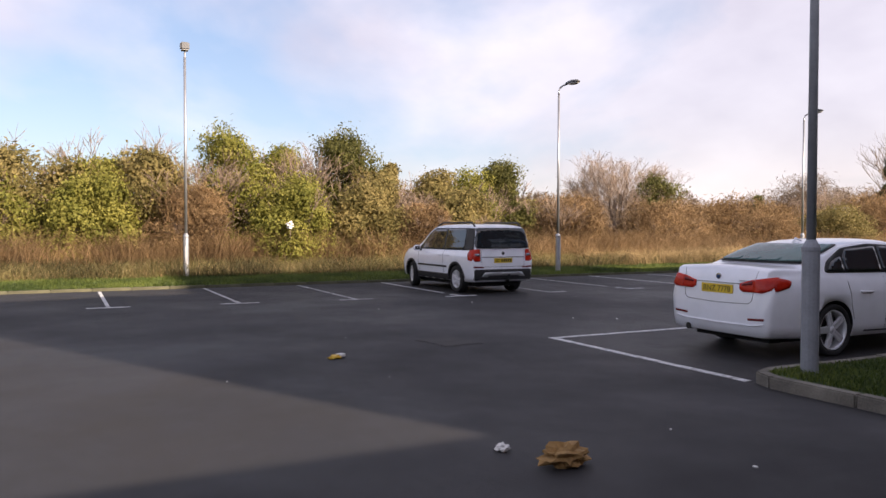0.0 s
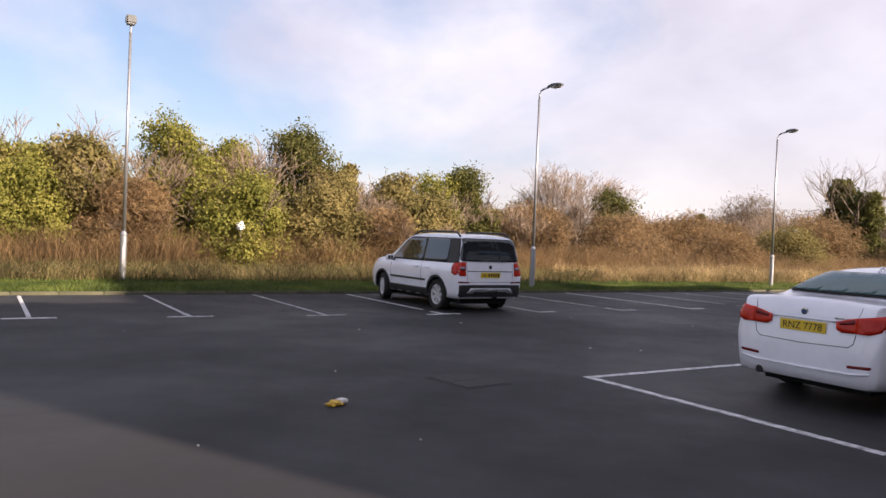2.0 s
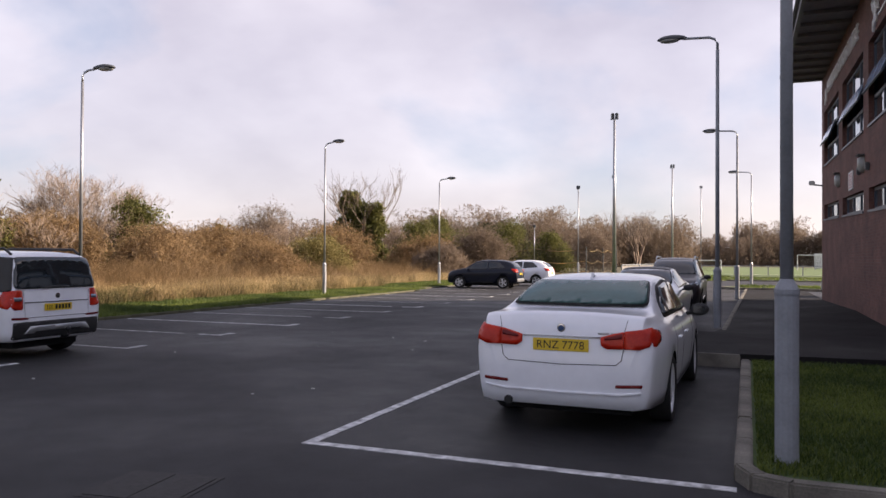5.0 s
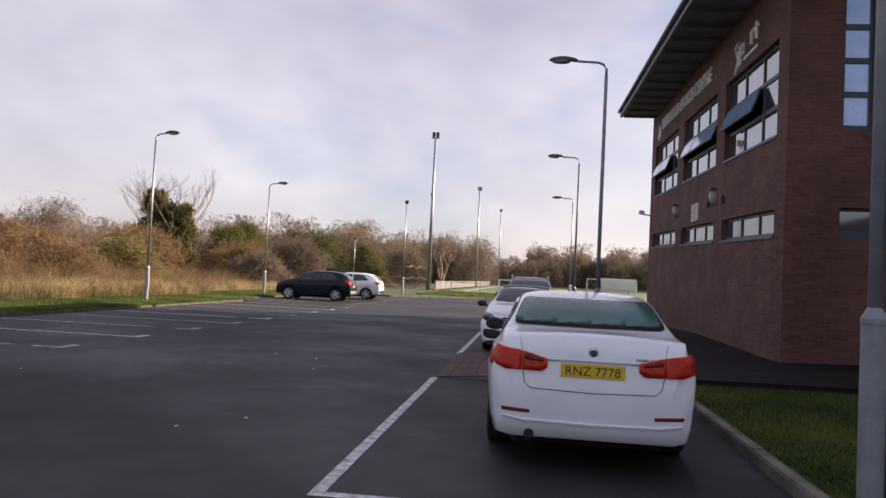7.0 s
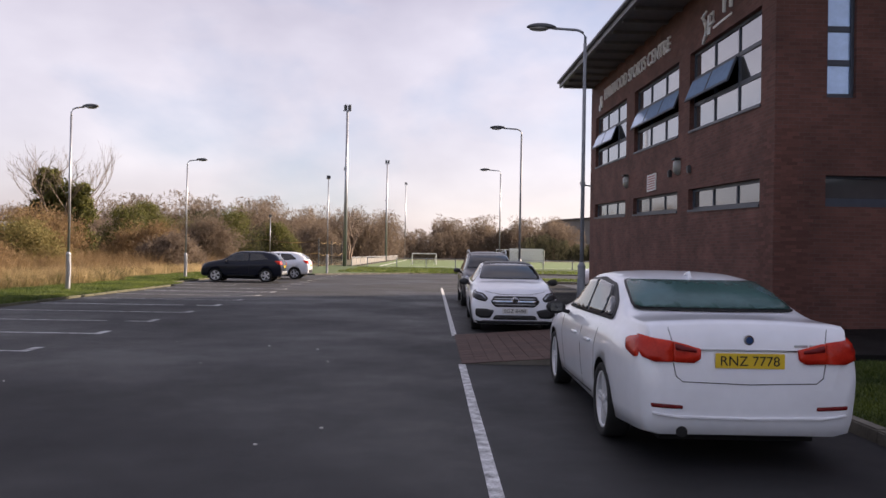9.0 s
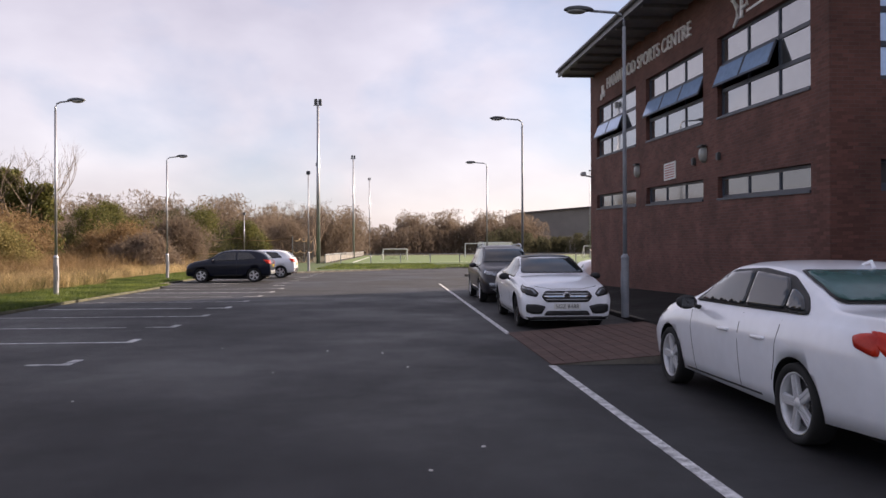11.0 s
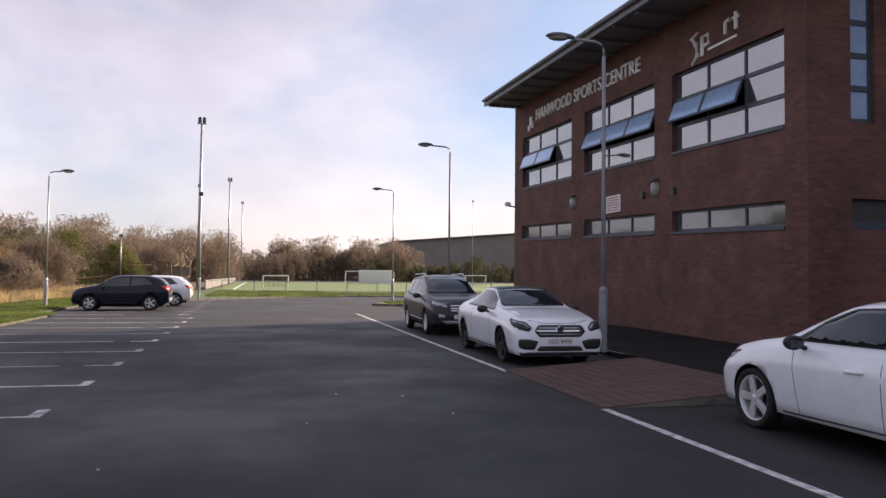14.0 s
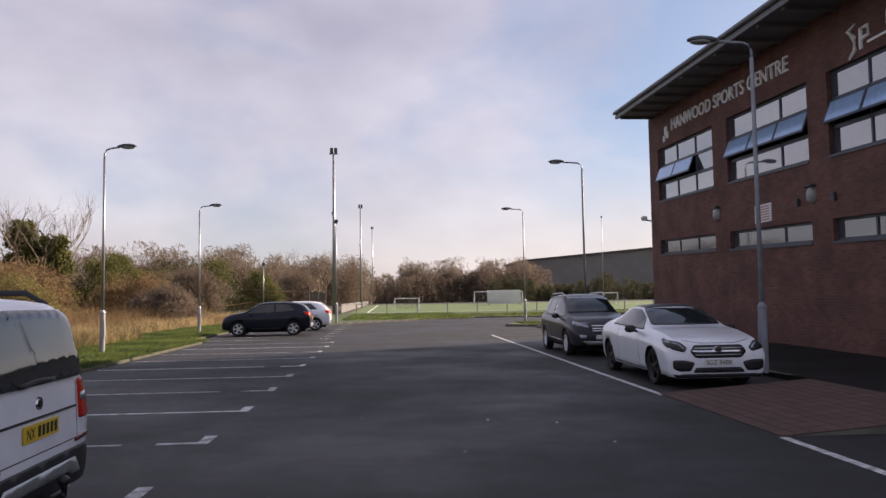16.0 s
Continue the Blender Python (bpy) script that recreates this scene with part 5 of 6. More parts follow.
sides(bv, car, [(-0.25, 1.032), (0.76, 1.018), (0.55, 1.19), (0.20, 1.325), (-0.22, 1.345)], CAR_GLASS, "front_window", lift=0.032, cuts=4, corner=0.03)
sides(bv, car, [(-0.98, 1.042), (-0.32, 1.034), (-0.30, 1.345), (-0.86, 1.305), (-0.95, 1.22)], CAR_GLASS, "rear_door_window", lift=0.032, cuts=4, corner=0.03)
sides(bv, car, [(-1.31, 1.052), (-1.04, 1.044), (-1.01, 1.22), (-1.20, 1.15)], CAR_GLASS, "quarter_window", lift=0.032, corner=0.03)
both(bv, car, "rear", [(0.575, 0.955), (0.785, 0.985), (0.803, 0.90), (0.785, 0.835), (0.71, 0.805), (0.575, 0.805)], RED_LENS, "tail_light", "red tail light", 0.022, 0.01)
both(bv, car, "rear", [(0.365, 0.905), (0.571, 0.954), (0.571, 0.805), (0.42, 0.80), (0.37, 0.83)], RED_LENS, "boot_light", "red inner tail light on the boot lid", 0.020, 0.01)
both(bv, car, "rear", [(0.40, 0.902), (0.56, 0.938), (0.56, 0.895), (0.40, 0.876)], DARK_RED, "reversing_lens", "", 0.026, 0.01)
sides(bv, car, [(-2.25, 0.985), (-2.02, 0.95), (-2.06, 0.87), (-2.27, 0.82)], RED_LENS, "tail_light_side", "red tail light", 0.018, 0.03)
both(bv, car, "rear", [(0.50, 0.485), (0.735, 0.50), (0.73, 0.47), (0.50, 0.458)], DARK_RED, "reflector", "dark red reflector", 0.006, 0.008)
patch(bv, "rear", strip([(-0.60, 1.06), (-0.575, 0.96)], 0.004), SEAM, "boot_seam", car, 0.002, 3)
patch(bv, "rear", strip([(0.60, 1.06), (0.575, 0.96)], 0.004), SEAM, "boot_seam", car, 0.002, 3)
patch(bv, "rear", strip([(-0.57, 0.80), (-0.55, 0.70), (-0.50, 0.66), (0.0, 0.645), (0.50, 0.66), (0.55, 0.70), (0.57, 0.80)], 0.007), SEAM, "boot_seam", car, 0.002, 3)
patch(bv, "rear", strip([(-0.72, 0.425), (-0.55, 0.40), (0.0, 0.39), (0.55, 0.40), (0.72, 0.425)], 0.022), WHITE_CAR, "bumper_crease", car, 0.012, 3)
patch(bv, "rear", [(-0.36, 0.905), (0.36, 0.905), (0.36, 0.892), (-0.36, 0.892)], SILVER_TRIM, "boot_handle", car, 0.012, 3)
patch(bv, "rear", [(0.34, 0.945), (0.44, 0.945), (0.44, 0.928), (0.34, 0.928)], SILVER_TRIM, "model_badge", car, 0.004, 2)
patch(bv, "rear", [(0.455, 0.945), (0.50, 0.945), (0.50, 0.928), (0.455, 0.928)], SILVER_TRIM, "model_badge", car, 0.004, 2)
plate(car, bv, "rear", 0.822, "RNZ 7778", PLATE_Y)
badge(car, bv, "rear", 0.975, 0.041, CHROME, BADGE_BLUE)
part("exhaust", tube([(-0.50, -2.0, 0.285), (-0.50, -2.35, 0.285)], [0.042, 0.042], 16), GRILLE, car, "dark exhaust tip")
sides(bv, car, strip([(-0.30, 0.26), (-0.30, 0.97)], 0.007), SEAM, "door_seam", lift=0.002, corner=0)
sides(bv, car, strip([(0.78, 0.26), (0.82, 0.6), (0.86, 0.95)], 0.007), SEAM, "door_seam", lift=0.002, corner=0)
sides(bv, car, strip([(-0.92, 0.45), (-0.98, 0.60), (-1.05, 0.97)], 0.007), SEAM, "door_seam", lift=0.002, corner=0)
sides(bv, car, strip([(-0.95, 0.29), (1.05, 0.26)], 0.02), SEAM, "sill_line", lift=0.002, corner=0)
for y in (-0.72, 0.0):
    sides(bv, car, [(y - 0.11, 0.80), (y + 0.11, 0.795), (y + 0.11, 0.77), (y - 0.11, 0.775)], WHITE_CAR, "door_handle", lift=0.025, corner=0.012)
both(bv, car, "front", [(0.36, 0.74), (0.72, 0.78), (0.76, 0.68), (0.40, 0.64)], CLEAR_LENS, "headlight", "clear headlight", 0.008)
sides(bv, car, [(2.04, 0.80), (1.78, 0.83), (1.92, 0.73), (2.08, 0.69)], CLEAR_LENS, "headlight_side", "clear headlight", 0.006)
for s in (-1, 1):
    mirror_cap(car, s * 0.90, 0.68, 1.0, BLACK_TRIM, bv)
part("aerial_fin", tube([(0, -0.80, 1.42), (0, -0.92, 1.45), (0, -0.96, 1.39)], [0.012, 0.016, 0.02], 6), WHITE_CAR, car)

# white boxy estate
YETI = [(-2.11, 0.46, 0.66, 0.60, 0.74, 0.64), (-2.095, 0.34, 0.95, 0.85, 0.83, 0.72), (-2.07, 0.31, 1.12, 1.0, 0.855, 0.745), (-2.03, 0.30, 1.36, 1.02, 0.868, 0.715), (-1.99, 0.29, 1.55, 1.03, 0.875, 0.69), (-1.92, 0.28, 1.645, 1.03, 0.88, 0.68), (-1.5, 0.27, 1.685, 1.03, 0.89, 0.68),
        (-0.6, 0.26, 1.695, 1.02, 0.895, 0.685), (0.1, 0.26, 1.67, 1.01, 0.895, 0.68), (0.55, 0.26, 1.52, 1.0, 0.895, 0.68), (1.0, 0.26, 1.21, 0.99, 0.895, 0.73), (1.25, 0.26, 1.10, 0.98, 0.89, 0.75), (1.7, 0.27, 1.05, 0.93, 0.87, 0.72), (1.95, 0.28, 0.98, 0.86, 0.82, 0.66), (2.08, 0.30, 0.82, 0.72, 0.74, 0.56), (2.11, 0.36, 0.62, 0.56, 0.64, 0.46)]
car, bv = make_car("estate_car", "white boxy estate with black lower trim and towbar", YETI, (-1.27, 1.31), 0.335, SILVER_WHITE, pose(-8.88, 3.27, 0, 0, 0, 90.5), 7, ALLOY, 0.225, track=0.765, steer=-14)
patch(bv, "rear", [(-0.76, 1.105), (0.76, 1.105), (0.67, 1.59), (-0.67, 1.59)], CAR_GLASS, "rear_window", car, 0.02, 5, corner=0.06)
patch(bv, "rear", strip([(-0.28, 1.115), (0.0, 1.13), (0.22, 1.12)], 0.03), BLACK_TRIM, "wiper", car, 0.034, 2)
patch(bv, "front", [(-0.66, 1.16), (0.66, 1.16), (0.57, 1.58), (-0.57, 1.58)], CAR_GLASS, "windscreen", car, 0.006, 4, corner=0.05)
sides(bv, car, [(-2.03, 1.07), (-1.62, 1.06), (-1.60, 1.60), (-1.93, 1.59)], BLACK_TRIM, "rear_pillar", "black rear pillar", 0.012, 0.04, 4)
sides(bv, car, [(-1.64, 1.055), (0.98, 1.04), (0.50, 1.44), (0.15, 1.60), (-1.62, 1.60)], BLACK_TRIM, "window_surround", "", 0.006, 0.03, 4)
sides(bv, car, [(-1.58, 1.075), (-0.62, 1.06), (-0.62, 1.575), (-1.56, 1.575)], CAR_GLASS, "rear_side_window", lift=0.015, cuts=4, corner=0.05)
sides(bv, car, [(-0.55, 1.06), (0.92, 1.045), (0.48, 1.40), (0.16, 1.555), (-0.55, 1.565)], CAR_GLASS, "front_window", lift=0.015, cuts=4, corner=0.04)
both(bv, car, "rear", [(0.64, 1.085), (0.835, 1.085), (0.845, 0.86), (0.80, 0.79), (0.64, 0.79)], RED_LENS, "tail_light", "red tail light", 0.012, 0.03)
sides(bv, car, [(-2.06, 1.085), (-1.88, 1.07), (-1.86, 0.93), (-1.92, 0.83), (-2.07, 0.80)], RED_LENS, "tail_light_side", "red tail light", 0.010, 0.03)
both(bv, car, "rear", [(0.66, 0.98), (0.78, 0.98), (0.78, 0.92), (0.66, 0.92)], CLEAR_LENS, "reversing_lens", "", 0.016, 0.01)
patch(bv, "rear", [(-0.80, 0.60), (0.80, 0.60), (0.80, 0.34), (-0.80, 0.34)], BLACK_TRIM, "lower_bumper", car, 0.012, 4, "black lower bumper", 0.03)
patch(bv, "rear", [(-0.62, 0.42), (-0.52, 0.53), (0.52, 0.53), (0.62, 0.42), (0.45, 0.42), (0.42, 0.45), (-0.42, 0.45), (-0.45, 0.42)], SILVER_TRIM, "skid_plate", car, 0.022, 3, "silver skid plate")
sides(bv, car, [(-0.86, 0.45), (0.90, 0.45), (0.90, 0.27), (-0.86, 0.27)], BLACK_TRIM, "sill_cladding", "black sill cladding", 0.01, 0.03)
sides(bv, car, [(-0.80, 0.655), (0.86, 0.655), (0.86, 0.61), (-0.80, 0.61)], BLACK_TRIM, "rubbing_strip", "black rubbing strip", 0.012, 0.01)
both(bv, car, "rear", [(0.55, 0.665), (0.82, 0.675), (0.82, 0.64), (0.55, 0.635)], DARK_RED, "reflector", "dark red reflector", 0.008, 0.008)
for ya in (-1.27, 1.31):
    arcs = [(ya + 0.41 * math.cos(radians(a)), 0.335 + 0.41 * math.sin(radians(a))) for a in range(-5, 186, 12)]
    sides(bv, car, strip(arcs, 0.055), BLACK_TRIM, "arch_trim", "black wheel-arch trim", 0.008, 0, 1)
patch(bv, "rear", strip([(-0.62, 1.07), (-0.60, 0.66), (0.60, 0.66), (0.62, 1.07)], 0.008), SEAM, "tailgate_seam", car, 0.002, 3)
patch(bv, "rear", [(-0.6, 0.90), (0.6, 0.90), (0.6, 0.885), (-0.6, 0.885)], SEAM, "tailgate_handle", car, 0.008, 3)
patch(bv, "rear", [(-0.24, 1.60), (0.24, 1.60), (0.22, 1.575), (-0.22, 1.575)], DARK_RED, "high_brake_light", car, 0.008, 2)
plate(car, bv, "rear", 0.81, "NX", PLATE_Y, bars=5)
badge(car, bv, "rear", 0.985, 0.045, CHROME, GRILLE)
tow = part("towbar", tube([(0.1, -2.0, 0.34), (0.1, -2.16, 0.32), (0.1, -2.22, 0.36), (0.1, -2.22, 0.42)], [0.03, 0.03, 0.025, 0.025], 8), GRILLE, car, "black towbar")
bm = bmesh.new()
bmesh.ops.create_icosphere(bm, subdivisions=2, radius=0.04, matrix=Matrix.Translation((0.1, -2.22, 0.45)))
part("tow_ball", bm, GRILLE, tow, smooth=True)
for s in (-1, 1):
    part("roof_rail", tube([(s * 0.65, -1.85, 1.64), (s * 0.65, -1.7, 1.73), (s * 0.65, -0.2, 1.74), (s * 0.64, 0.15, 1.65)], [0.02, 0.022, 0.022, 0.02], 8), BLACK_TRIM, car)
    mirror_cap(car, s * 0.88, 0.74, 1.07, SILVER_WHITE, bv)
sides(bv, car, strip([(-0.62, 0.46), (-0.60, 1.05)], 0.008), SEAM, "door_seam", lift=0.002, corner=0)
sides(bv, car, strip([(0.80, 0.46), (0.88, 1.04)], 0.008), SEAM, "door_seam", lift=0.002, corner=0)
for y in (-0.85, -0.38):
    sides(bv, car, [(y - 0.1, 0.93), (y + 0.1, 0.93), (y + 0.1, 0.90), (y - 0.1, 0.90)], SILVER_WHITE, "door_handle", lift=0.025, corner=0.01)
both(bv, car, "front", [(0.40, 0.86), (0.68, 0.88), (0.70, 0.76), (0.42, 0.74)], CLEAR_LENS, "headlight", "clear headlight", 0.008)

# white coupe
COUPE = [(-2.34, 0.40, 0.60, 0.56, 0.62, 0.5), (-2.30, 0.30, 0.86, 0.78, 0.74, 0.6), (-2.2, 0.26, 1.0, 0.91, 0.81, 0.66), (-1.9, 0.22, 1.06, 0.96, 0.89, 0.68), (-1.4, 0.20, 1.20, 0.98, 0.915, 0.61), (-0.8, 0.19, 1.38, 0.975, 0.915, 0.58), (-0.3, 0.19, 1.43, 0.965, 0.915, 0.585), (0.15, 0.19, 1.40, 0.955, 0.915, 0.585),
         (0.60, 0.19, 1.235, 0.94, 0.915, 0.63), (0.98, 0.19, 1.04, 0.93, 0.91, 0.71), (1.4, 0.19, 0.99, 0.885, 0.905, 0.73), (1.9, 0.19, 0.92, 0.81, 0.89, 0.70), (2.15, 0.18, 0.865, 0.755, 0.885, 0.70), (2.28, 0.18, 0.80, 0.69, 0.865, 0.66), (2.33, 0.19, 0.70, 0.60, 0.82, 0.60), (2.35, 0.22, 0.60, 0.54, 0.74, 0.52)]
car, bv = make_car("coupe_car", "white two-door coupe with black roof and wheels", COUPE, (-1.39, 1.45), 0.33, WHITE_CAR, pose(1.28, 13.15, 0, 0, 0, 179), 5, DARK_ALLOY, 0.245, double=True)
patch(bv, "front", [(-0.68, 1.055), (0.68, 1.055), (0.565, 1.37), (-0.565, 1.37)], CAR_GLASS, "windscreen", car, 0.006, 4, corner=0.05)
patch(bv, "top", [(-0.55, 0.22), (0.55, 0.22), (0.54, -0.85), (-0.54, -0.85)], GRILLE, "glass_roof", car, 0.006, 4, "black glass roof panel", 0.05)
patch(bv, "rear", [(-0.62, 1.05), (0.62, 1.05), (0.53, 1.31), (-0.53, 1.31)], CAR_GLASS, "rear_window", car, 0.006, 4, corner=0.05)
sides(bv, car, [(-1.22, 1.02), (0.85, 0.975), (0.50, 1.20), (0.12, 1.345), (-0.45, 1.37), (-0.95, 1.26)], CAR_GLASS, "side_window", lift=0.006, cuts=4, corner=0.05)
patch(bv, "front", [(-0.42, 0.75), (0.42, 0.75), (0.50, 0.64), (0.40, 0.535), (-0.40, 0.535), (-0.50, 0.64)], GRILLE, "grille", car, 0.010, 4, "black radiator grille with chrome studs", 0.03)
for z, hw in ((0.70, 0.42), (0.585, 0.41)):
    patch(bv, "front", [(-hw, z + 0.01), (hw, z + 0.01), (hw, z - 0.01), (-hw, z - 0.01)], SILVER_TRIM, "grille_slat", car, 0.013, 3)
patch(bv, "front", [(-0.46, 0.662), (0.46, 0.662), (0.46, 0.628), (-0.46, 0.628)], CHROME, "grille_bar", car, 0.018, 3)
both(bv, car, "front", [(0.545, 0.70), (0.64, 0.80), (0.82, 0.84), (0.85, 0.76), (0.80, 0.68), (0.60, 0.635)], GRILLE, "headlight", "dark angled headlight", 0.010, 0.02)
both(bv, car, "front", [(0.575, 0.70), (0.66, 0.78), (0.81, 0.815), (0.82, 0.785), (0.68, 0.745), (0.62, 0.675)], CLEAR_LENS, "headlight_strip", "", 0.016, 0.01)
sides(bv, car, [(2.20, 0.80), (1.84, 0.86), (2.0, 0.77), (2.24, 0.70)], GRILLE, "headlight_side", "dark angled headlight", 0.008)
both(bv, car, "front", [(0.42, 0.46), (0.60, 0.50), (0.80, 0.50), (0.80, 0.36), (0.70, 0.31), (0.50, 0.31)], GRILLE, "air_intake", "black air intake", 0.010, 0.03)
patch(bv, "front", [(-0.40, 0.37), (0.40, 0.37), (0.46, 0.28), (-0.46, 0.28)], GRILLE, "lower_intake", car, 0.010, 3, corner=0.03)
patch(bv, "front", [(-0.80, 0.26), (0.80, 0.26), (0.74, 0.205), (-0.74, 0.205)], BLACK_TRIM, "splitter", car, 0.014, 3, "black front splitter")
plate(car, bv, "front", 0.455, "SGZ 8488", PLATE_W)
badge(car, bv, "front", 0.645, 0.095, CHROME, GRILLE)
patch(bv, "front", strip([(-0.60, 0.84), (-0.3, 0.785), (0.3, 0.785), (0.60, 0.84)], 0.007), SEAM, "bonnet_seam", car, 0.002, 3)
sides(bv, car, strip([(-0.62, 0.26), (-0.66, 0.6), (-0.60, 0.95)], 0.007), SEAM, "door_seam", lift=0.002, corner=0)
sides(bv, car, strip([(0.72, 0.26), (0.78, 0.93)], 0.007), SEAM, "door_seam", lift=0.002, corner=0)
sides(bv, car, [(-0.50, 0.80), (-0.28, 0.80), (-0.28, 0.775), (-0.50, 0.775)], WHITE_CAR, "door_handle", lift=0.025, corner=0.012)
sides(bv, car, strip([(-0.95, 0.28), (1.0, 0.25)], 0.02), SEAM, "sill_line", lift=0.002, corner=0)
for s in (-1, 1):
    mirror_cap(car, s * 0.90, 0.58, 0.98, BLACK_TRIM, bv)

# dark grey sports utility car
SUV = [(-2.26, 0.46, 0.70, 0.64, 0.70, 0.58), (-2.22, 0.34, 1.0, 0.9, 0.80, 0.66), (-2.12, 0.30, 1.18, 1.02, 0.85, 0.68), (-1.95, 0.28, 1.45, 1.06, 0.88, 0.63), (-1.7, 0.27, 1.60, 1.06, 0.90, 0.61), (-1.0, 0.26, 1.675, 1.05, 0.915, 0.61), (-0.2, 0.26, 1.68, 1.03, 0.92, 0.615), (0.2, 0.26, 1.63, 1.02, 0.92, 0.61), (0.65, 0.26, 1.45, 1.01, 0.92, 0.63), (1.05, 0.26, 1.17, 1.0, 0.915, 0.72),
       (1.35, 0.26, 1.10, 0.97, 0.91, 0.72), (1.85, 0.27, 1.0, 0.86, 0.88, 0.66), (2.1, 0.28, 0.88, 0.76, 0.82, 0.58), (2.22, 0.30, 0.74, 0.66, 0.74, 0.5), (2.26, 0.34, 0.60, 0.54, 0.64, 0.42)]
car, bv = make_car("suv_car", "dark grey sports utility car with roof rails", SUV, (-1.32, 1.37), 0.345, GREY_CAR, pose(1.34, 20.2, 0, 0, 0, 180), 5, ALLOY, 0.235, track=0.79)
patch(bv, "front", [(-0.70, 1.17), (0.70, 1.17), (0.575, 1.60), (-0.575, 1.60)], CAR_GLASS, "windscreen", car, 0.006, 4, corner=0.05)
patch(bv, "rear", [(-0.66, 1.18), (0.66, 1.18), (0.58, 1.55), (-0.58, 1.55)], CAR_GLASS, "rear_window", car, 0.006, 4, corner=0.05)
sides(bv, car, [(-0.36, 1.07), (0.95, 1.05), (0.55, 1.40), (0.15, 1.56), (-0.36, 1.58)], CAR_GLASS, "front_window", lift=0.006, cuts=4, corner=0.04)
sides(bv, car, [(-1.25, 1.09), (-0.43, 1.075), (-0.43, 1.58), (-1.15, 1.56)], CAR_GLASS, "rear_door_window", lift=0.006, cuts=4, corner=0.04)
sides(bv, car, [(-1.85, 1.18), (-1.32, 1.10), (-1.24, 1.545), (-1.65, 1.47)], CAR_GLASS, "quarter_window", lift=0.006, cuts=4, corner=0.04)
patch(bv, "front", [(-0.36, 0.86), (0.36, 0.86), (0.40, 0.74), (0.30, 0.66), (-0.30, 0.66), (-0.40, 0.74)], GRILLE, "grille", car, 0.008, 4, corner=0.03)
for z in (0.82, 0.75, 0.69):
    patch(bv, "front", [(-0.35, z + 0.014), (0.35, z + 0.014), (0.35, z - 0.014), (-0.35, z - 0.014)], CHROME, "grille_bar", car, 0.018, 3)
both(bv, car, "front", [(0.42, 0.84), (0.74, 0.93), (0.78, 0.85), (0.44, 0.76)], CLEAR_LENS, "headlight", "clear headlight", 0.012)
sides(bv, car, [(2.08, 0.90), (1.74, 0.96), (1.9, 0.86), (2.1, 0.80)], CLEAR_LENS, "headlight_side", "clear headlight", 0.008)
both(bv, car, "front", [(0.50, 0.58), (0.70, 0.60), (0.68, 0.48), (0.52, 0.48)], CLEAR_LENS, "fog_light", "", 0.012)
patch(bv, "front", [(-0.62, 0.42), (0.62, 0.42), (0.5, 0.34), (-0.5, 0.34)], SILVER_TRIM, "skid_plate", car, 0.012, 3)
sides(bv, car, strip([(-0.90, 0.44), (0.92, 0.40)], 0.03), CHROME, "sill_strip", lift=0.008, corner=0)
sides(bv, car, strip([(-0.40, 0.35), (-0.40, 1.05)], 0.008), SEAM, "door_seam", lift=0.002, corner=0)
sides(bv, car, strip([(0.85, 0.35), (0.92, 1.03)], 0.008), SEAM, "door_seam", lift=0.002, corner=0)
plate(car, bv, "front", 0.53, "", PLATE_W, bars=5)
for s in (-1, 1):
    part("roof_rail", tube([(s * 0.60, -1.6, 1.60), (s * 0.60, -1.4, 1.70), (s * 0.60, -0.1, 1.73), (s * 0.59, 0.25, 1.63)], [0.02, 0.025, 0.025, 0.02], 8), SILVER_TRIM, car)
    mirror_cap(car, s * 0.91, 0.72, 1.08, GREY_CAR, bv)

# navy crossover
CROSS = [(-2.06, 0.46, 0.70, 0.64, 0.68, 0.55), (-2.03, 0.36, 0.95, 0.88, 0.78, 0.62), (-1.93, 0.32, 1.12, 1.02, 0.84, 0.64), (-1.75, 0.30, 1.34, 1.08, 0.87, 0.58), (-1.4, 0.28, 1.50, 1.08, 0.88, 0.55), (-0.8, 0.27, 1.56, 1.05, 0.88, 0.57), (-0.1, 0.27, 1.56, 1.02, 0.88, 0.57), (0.4, 0.27, 1.47, 1.0, 0.88, 0.58), (0.95, 0.27, 1.16, 0.99, 0.88, 0.68), (1.3, 0.28, 1.07, 0.96, 0.87, 0.68), (1.75, 0.29, 0.98, 0.86, 0.84, 0.62), (1.98, 0.30, 0.86, 0.74, 0.76, 0.52), (2.06, 0.36, 0.64, 0.58, 0.64, 0.42)]


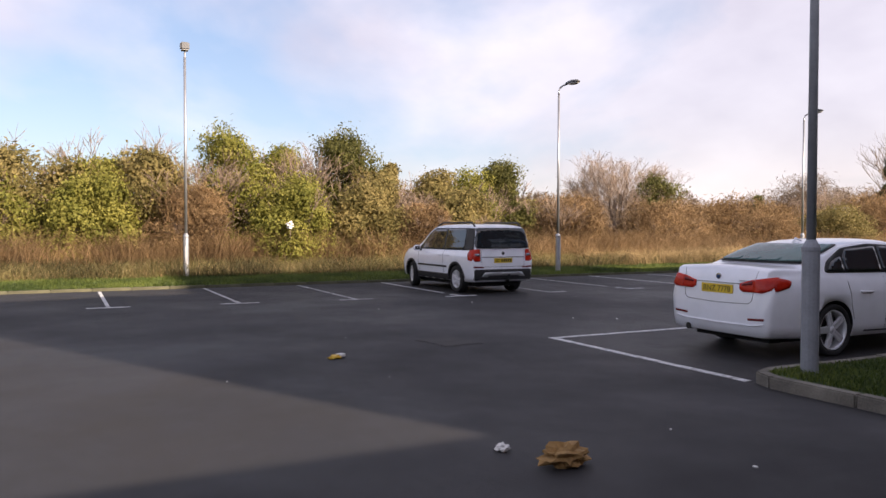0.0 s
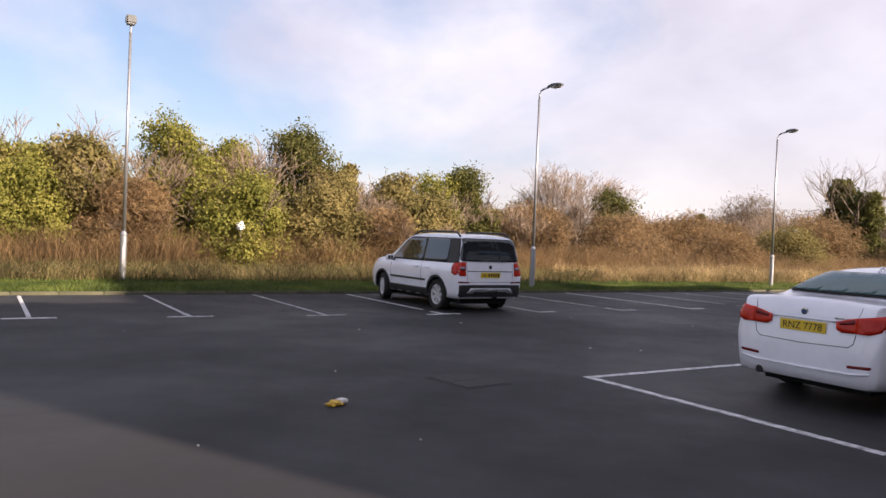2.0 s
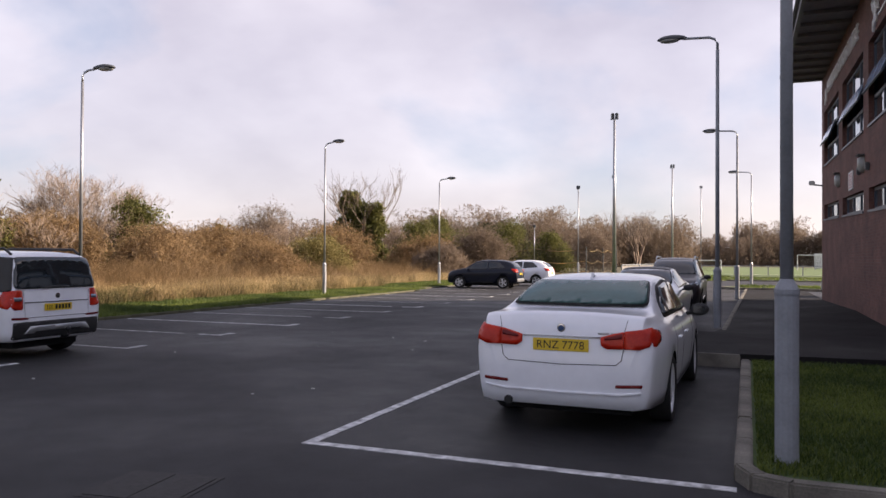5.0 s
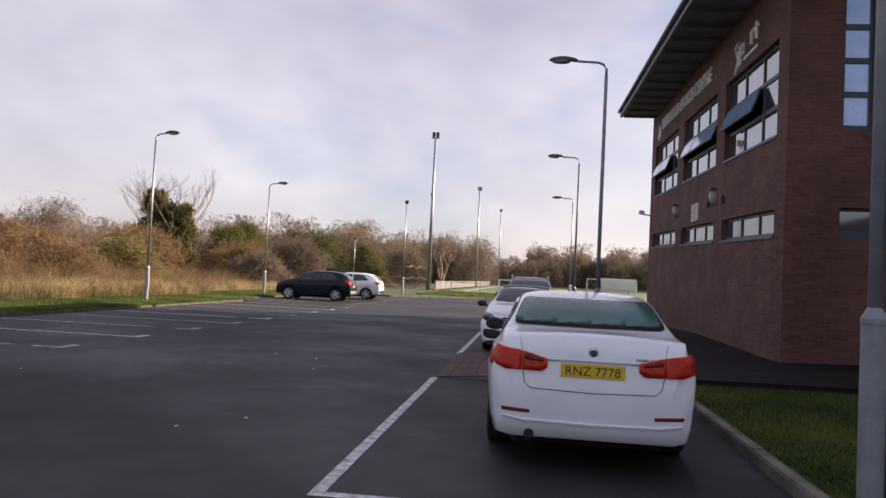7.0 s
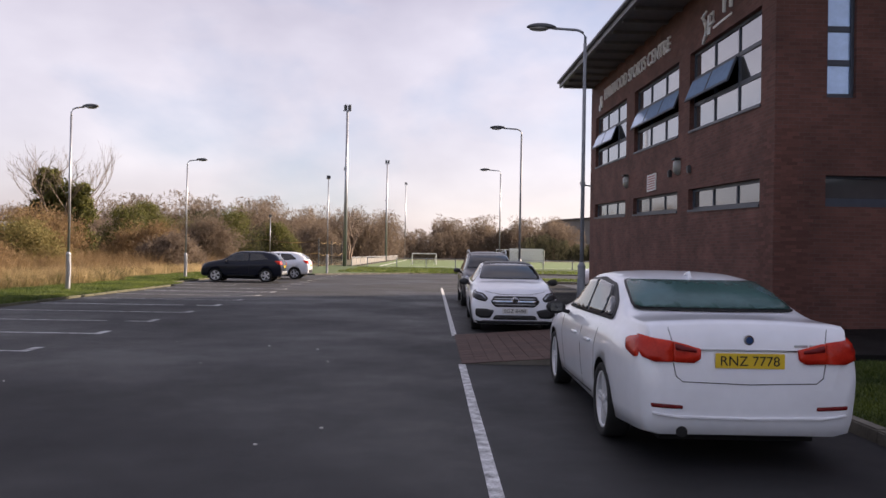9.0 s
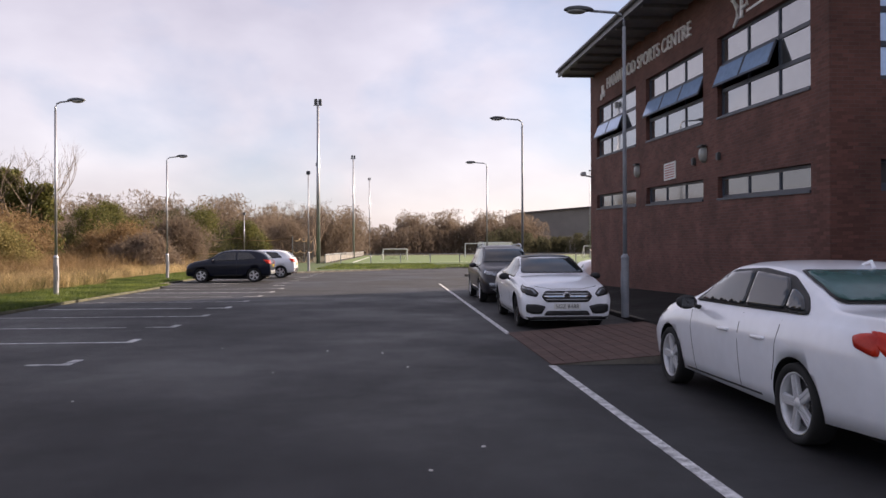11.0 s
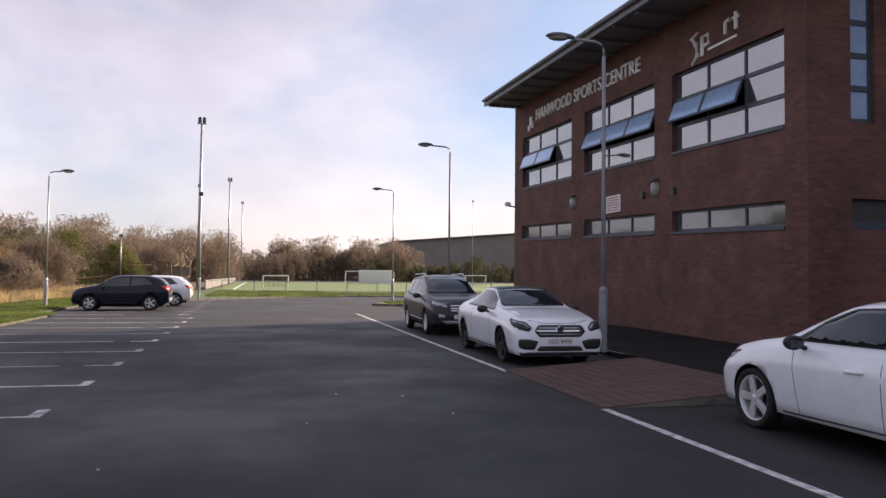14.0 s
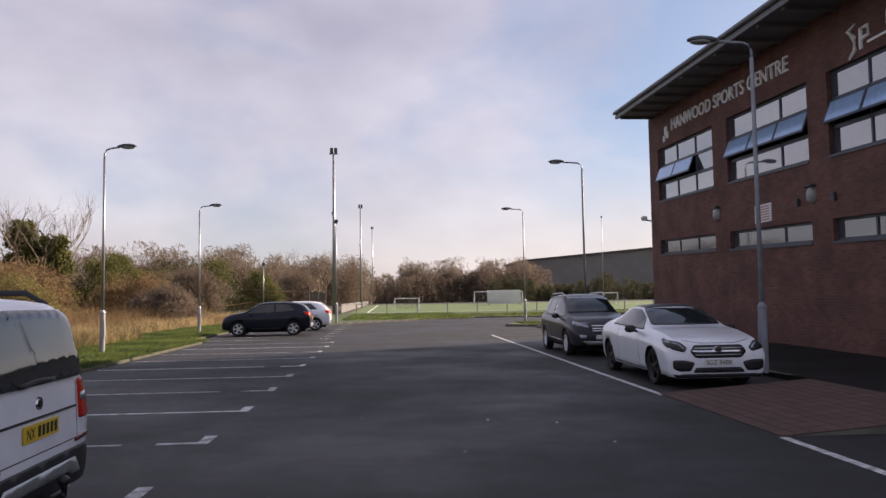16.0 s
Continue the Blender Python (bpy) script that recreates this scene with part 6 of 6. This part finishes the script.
def plain_hatch(name, label, rows, axles, mtl, m, r=0.335):
    car, bv = make_car(name, label, rows, axles, r, mtl, m, 5, ALLOY, 0.23, track=0.75)
    patch(bv, "front", [(-0.62, 1.15), (0.62, 1.15), (0.53, 1.47), (-0.53, 1.47)], CAR_GLASS, "windscreen", car, 0.006, 4, corner=0.05)
    patch(bv, "rear", [(-0.56, 1.15), (0.56, 1.15), (0.50, 1.43), (-0.50, 1.43)], CAR_GLASS, "rear_window", car, 0.006, 4, corner=0.05)
    sides(bv, car, [(-0.35, 1.06), (0.84, 1.04), (0.42, 1.37), (0.0, 1.46), (-0.35, 1.47)], CAR_GLASS, "front_window", lift=0.006, cuts=4, corner=0.04)
    sides(bv, car, [(-1.35, 1.14), (-0.42, 1.07), (-0.42, 1.47), (-1.0, 1.44)], CAR_GLASS, "rear_side_window", lift=0.006, cuts=4, corner=0.04)
    both(bv, car, "rear", [(0.52, 1.08), (0.74, 1.06), (0.78, 0.90), (0.60, 0.88)], RED_LENS, "tail_light", "red tail light", 0.012, 0.02)
    sides(bv, car, [(-1.98, 1.06), (-1.70, 1.10), (-1.85, 0.92), (-2.0, 0.90)], RED_LENS, "tail_light_side", "red tail light", 0.010, 0.02)
    patch(bv, "rear", [(-0.74, 0.56), (0.74, 0.56), (0.70, 0.38), (-0.70, 0.38)], SILVER_TRIM if mtl is NAVY_CAR else BLACK_TRIM, "lower_bumper", car, 0.01, 3, corner=0.03)
    both(bv, car, "front", [(0.36, 0.80), (0.62, 0.84), (0.66, 0.72), (0.40, 0.68)], CLEAR_LENS, "headlight", "clear headlight", 0.008)
    sides(bv, car, strip([(-0.90, 0.34), (0.92, 0.32)], 0.08), BLACK_TRIM, "sill_cladding", lift=0.008, corner=0)
    sides(bv, car, strip([(-0.40, 0.36), (-0.40, 1.04)], 0.008), SEAM, "door_seam", lift=0.002, corner=0)
    plate(car, bv, "rear", 0.80, "", PLATE_Y, bars=5)
    for s in (-1, 1):
        mirror_cap(car, s * 0.87, 0.70, 1.05, mtl, bv)


plain_hatch("crossover_car", "navy compact crossover parked nose to the verge", CROSS, (-1.24, 1.29), NAVY_CAR, pose(-10.15, 34.65, 0, 0, 0, 91))
plain_hatch("crossover_car", "white crossover parked beyond the navy one", CROSS, (-1.24, 1.29), WHITE_CAR, pose(-9.6, 39.6, 0, 0, 0, 91))
plain_hatch("hatchback_car", "white hatchback half hidden behind the brick wall", CROSS, (-1.24, 1.29), WHITE_CAR, pose(8.62, 31.2, 0, 0, 0, 90))

# ---- litter ----
def crumpled(name, label, x, y, sx, sy, sz, material, seed, parts=(), rough=0.75):
    r = random.Random(seed)
    bm = bmesh.new()
    bmesh.ops.create_icosphere(bm, subdivisions=3, radius=1)
    for v in bm.verts:
        k = 1 + rough * noise.noise(v.co * 2.3 + Vector((seed, 0, 0))) + rough * 0.6 * noise.noise(v.co * 5 + Vector((0, seed, 0)))
        v.co = Vector((v.co.x * sx * k, v.co.y * sy * k, max(v.co.z * sz * k + sz * 0.8, 0.002)))
    ob = thing(name, label, "litter", pose(x, y, 0.0, 0, 0, r.uniform(0, 360)))
    part("body", bm, material, ob)
    for nm, b, mt in parts:
        part(nm, b, mt, ob)
    return ob


crumpled("paper_bag", "crumpled brown paper bag lying on the asphalt", 4.9, -3.36, 0.145, 0.10, 0.08, CARDBOARD, 3)
crumpled("paper_scrap", "crumpled white paper scrap on the asphalt", 4.42, -3.54, 0.05, 0.045, 0.025, LITTER_WHITE, 5)
crumpled("wrapper", "yellow and white food wrapper on the asphalt", 0.26, -3.37, 0.10, 0.055, 0.025, LITTER_YELLOW, 7, (("fold", box(0.03, 0.13, -0.05, 0.04, 0.012, 0.05, 0.01), LITTER_WHITE),))
r_ = random.Random(5)
for i in range(26):
    x, y = r_.uniform(-5.5, 6), r_.uniform(-5, 9)
    s = r_.uniform(0.008, 0.02)
    if 0.5 < x and y > 0:
        continue
    solid("grit", box(x - s, x + s, y - s * 0.7, y + s * 0.7, 0, s * 0.6, s * 0.2), LITTER_WHITE, "tiny pale scrap on the asphalt", "litter", group="scraps")
snag = crumpled("plastic_bag", "white plastic bag snagged on a hedge stem", -18.2, 1.15, 0.15, 0.12, 0.14, LITTER_WHITE, 9, (("stem", tube([(0, 0, -1.62), (0.02, 0, 0.1)], [0.03, 0.015], 6), BARK),))
snag.location.z = 1.58
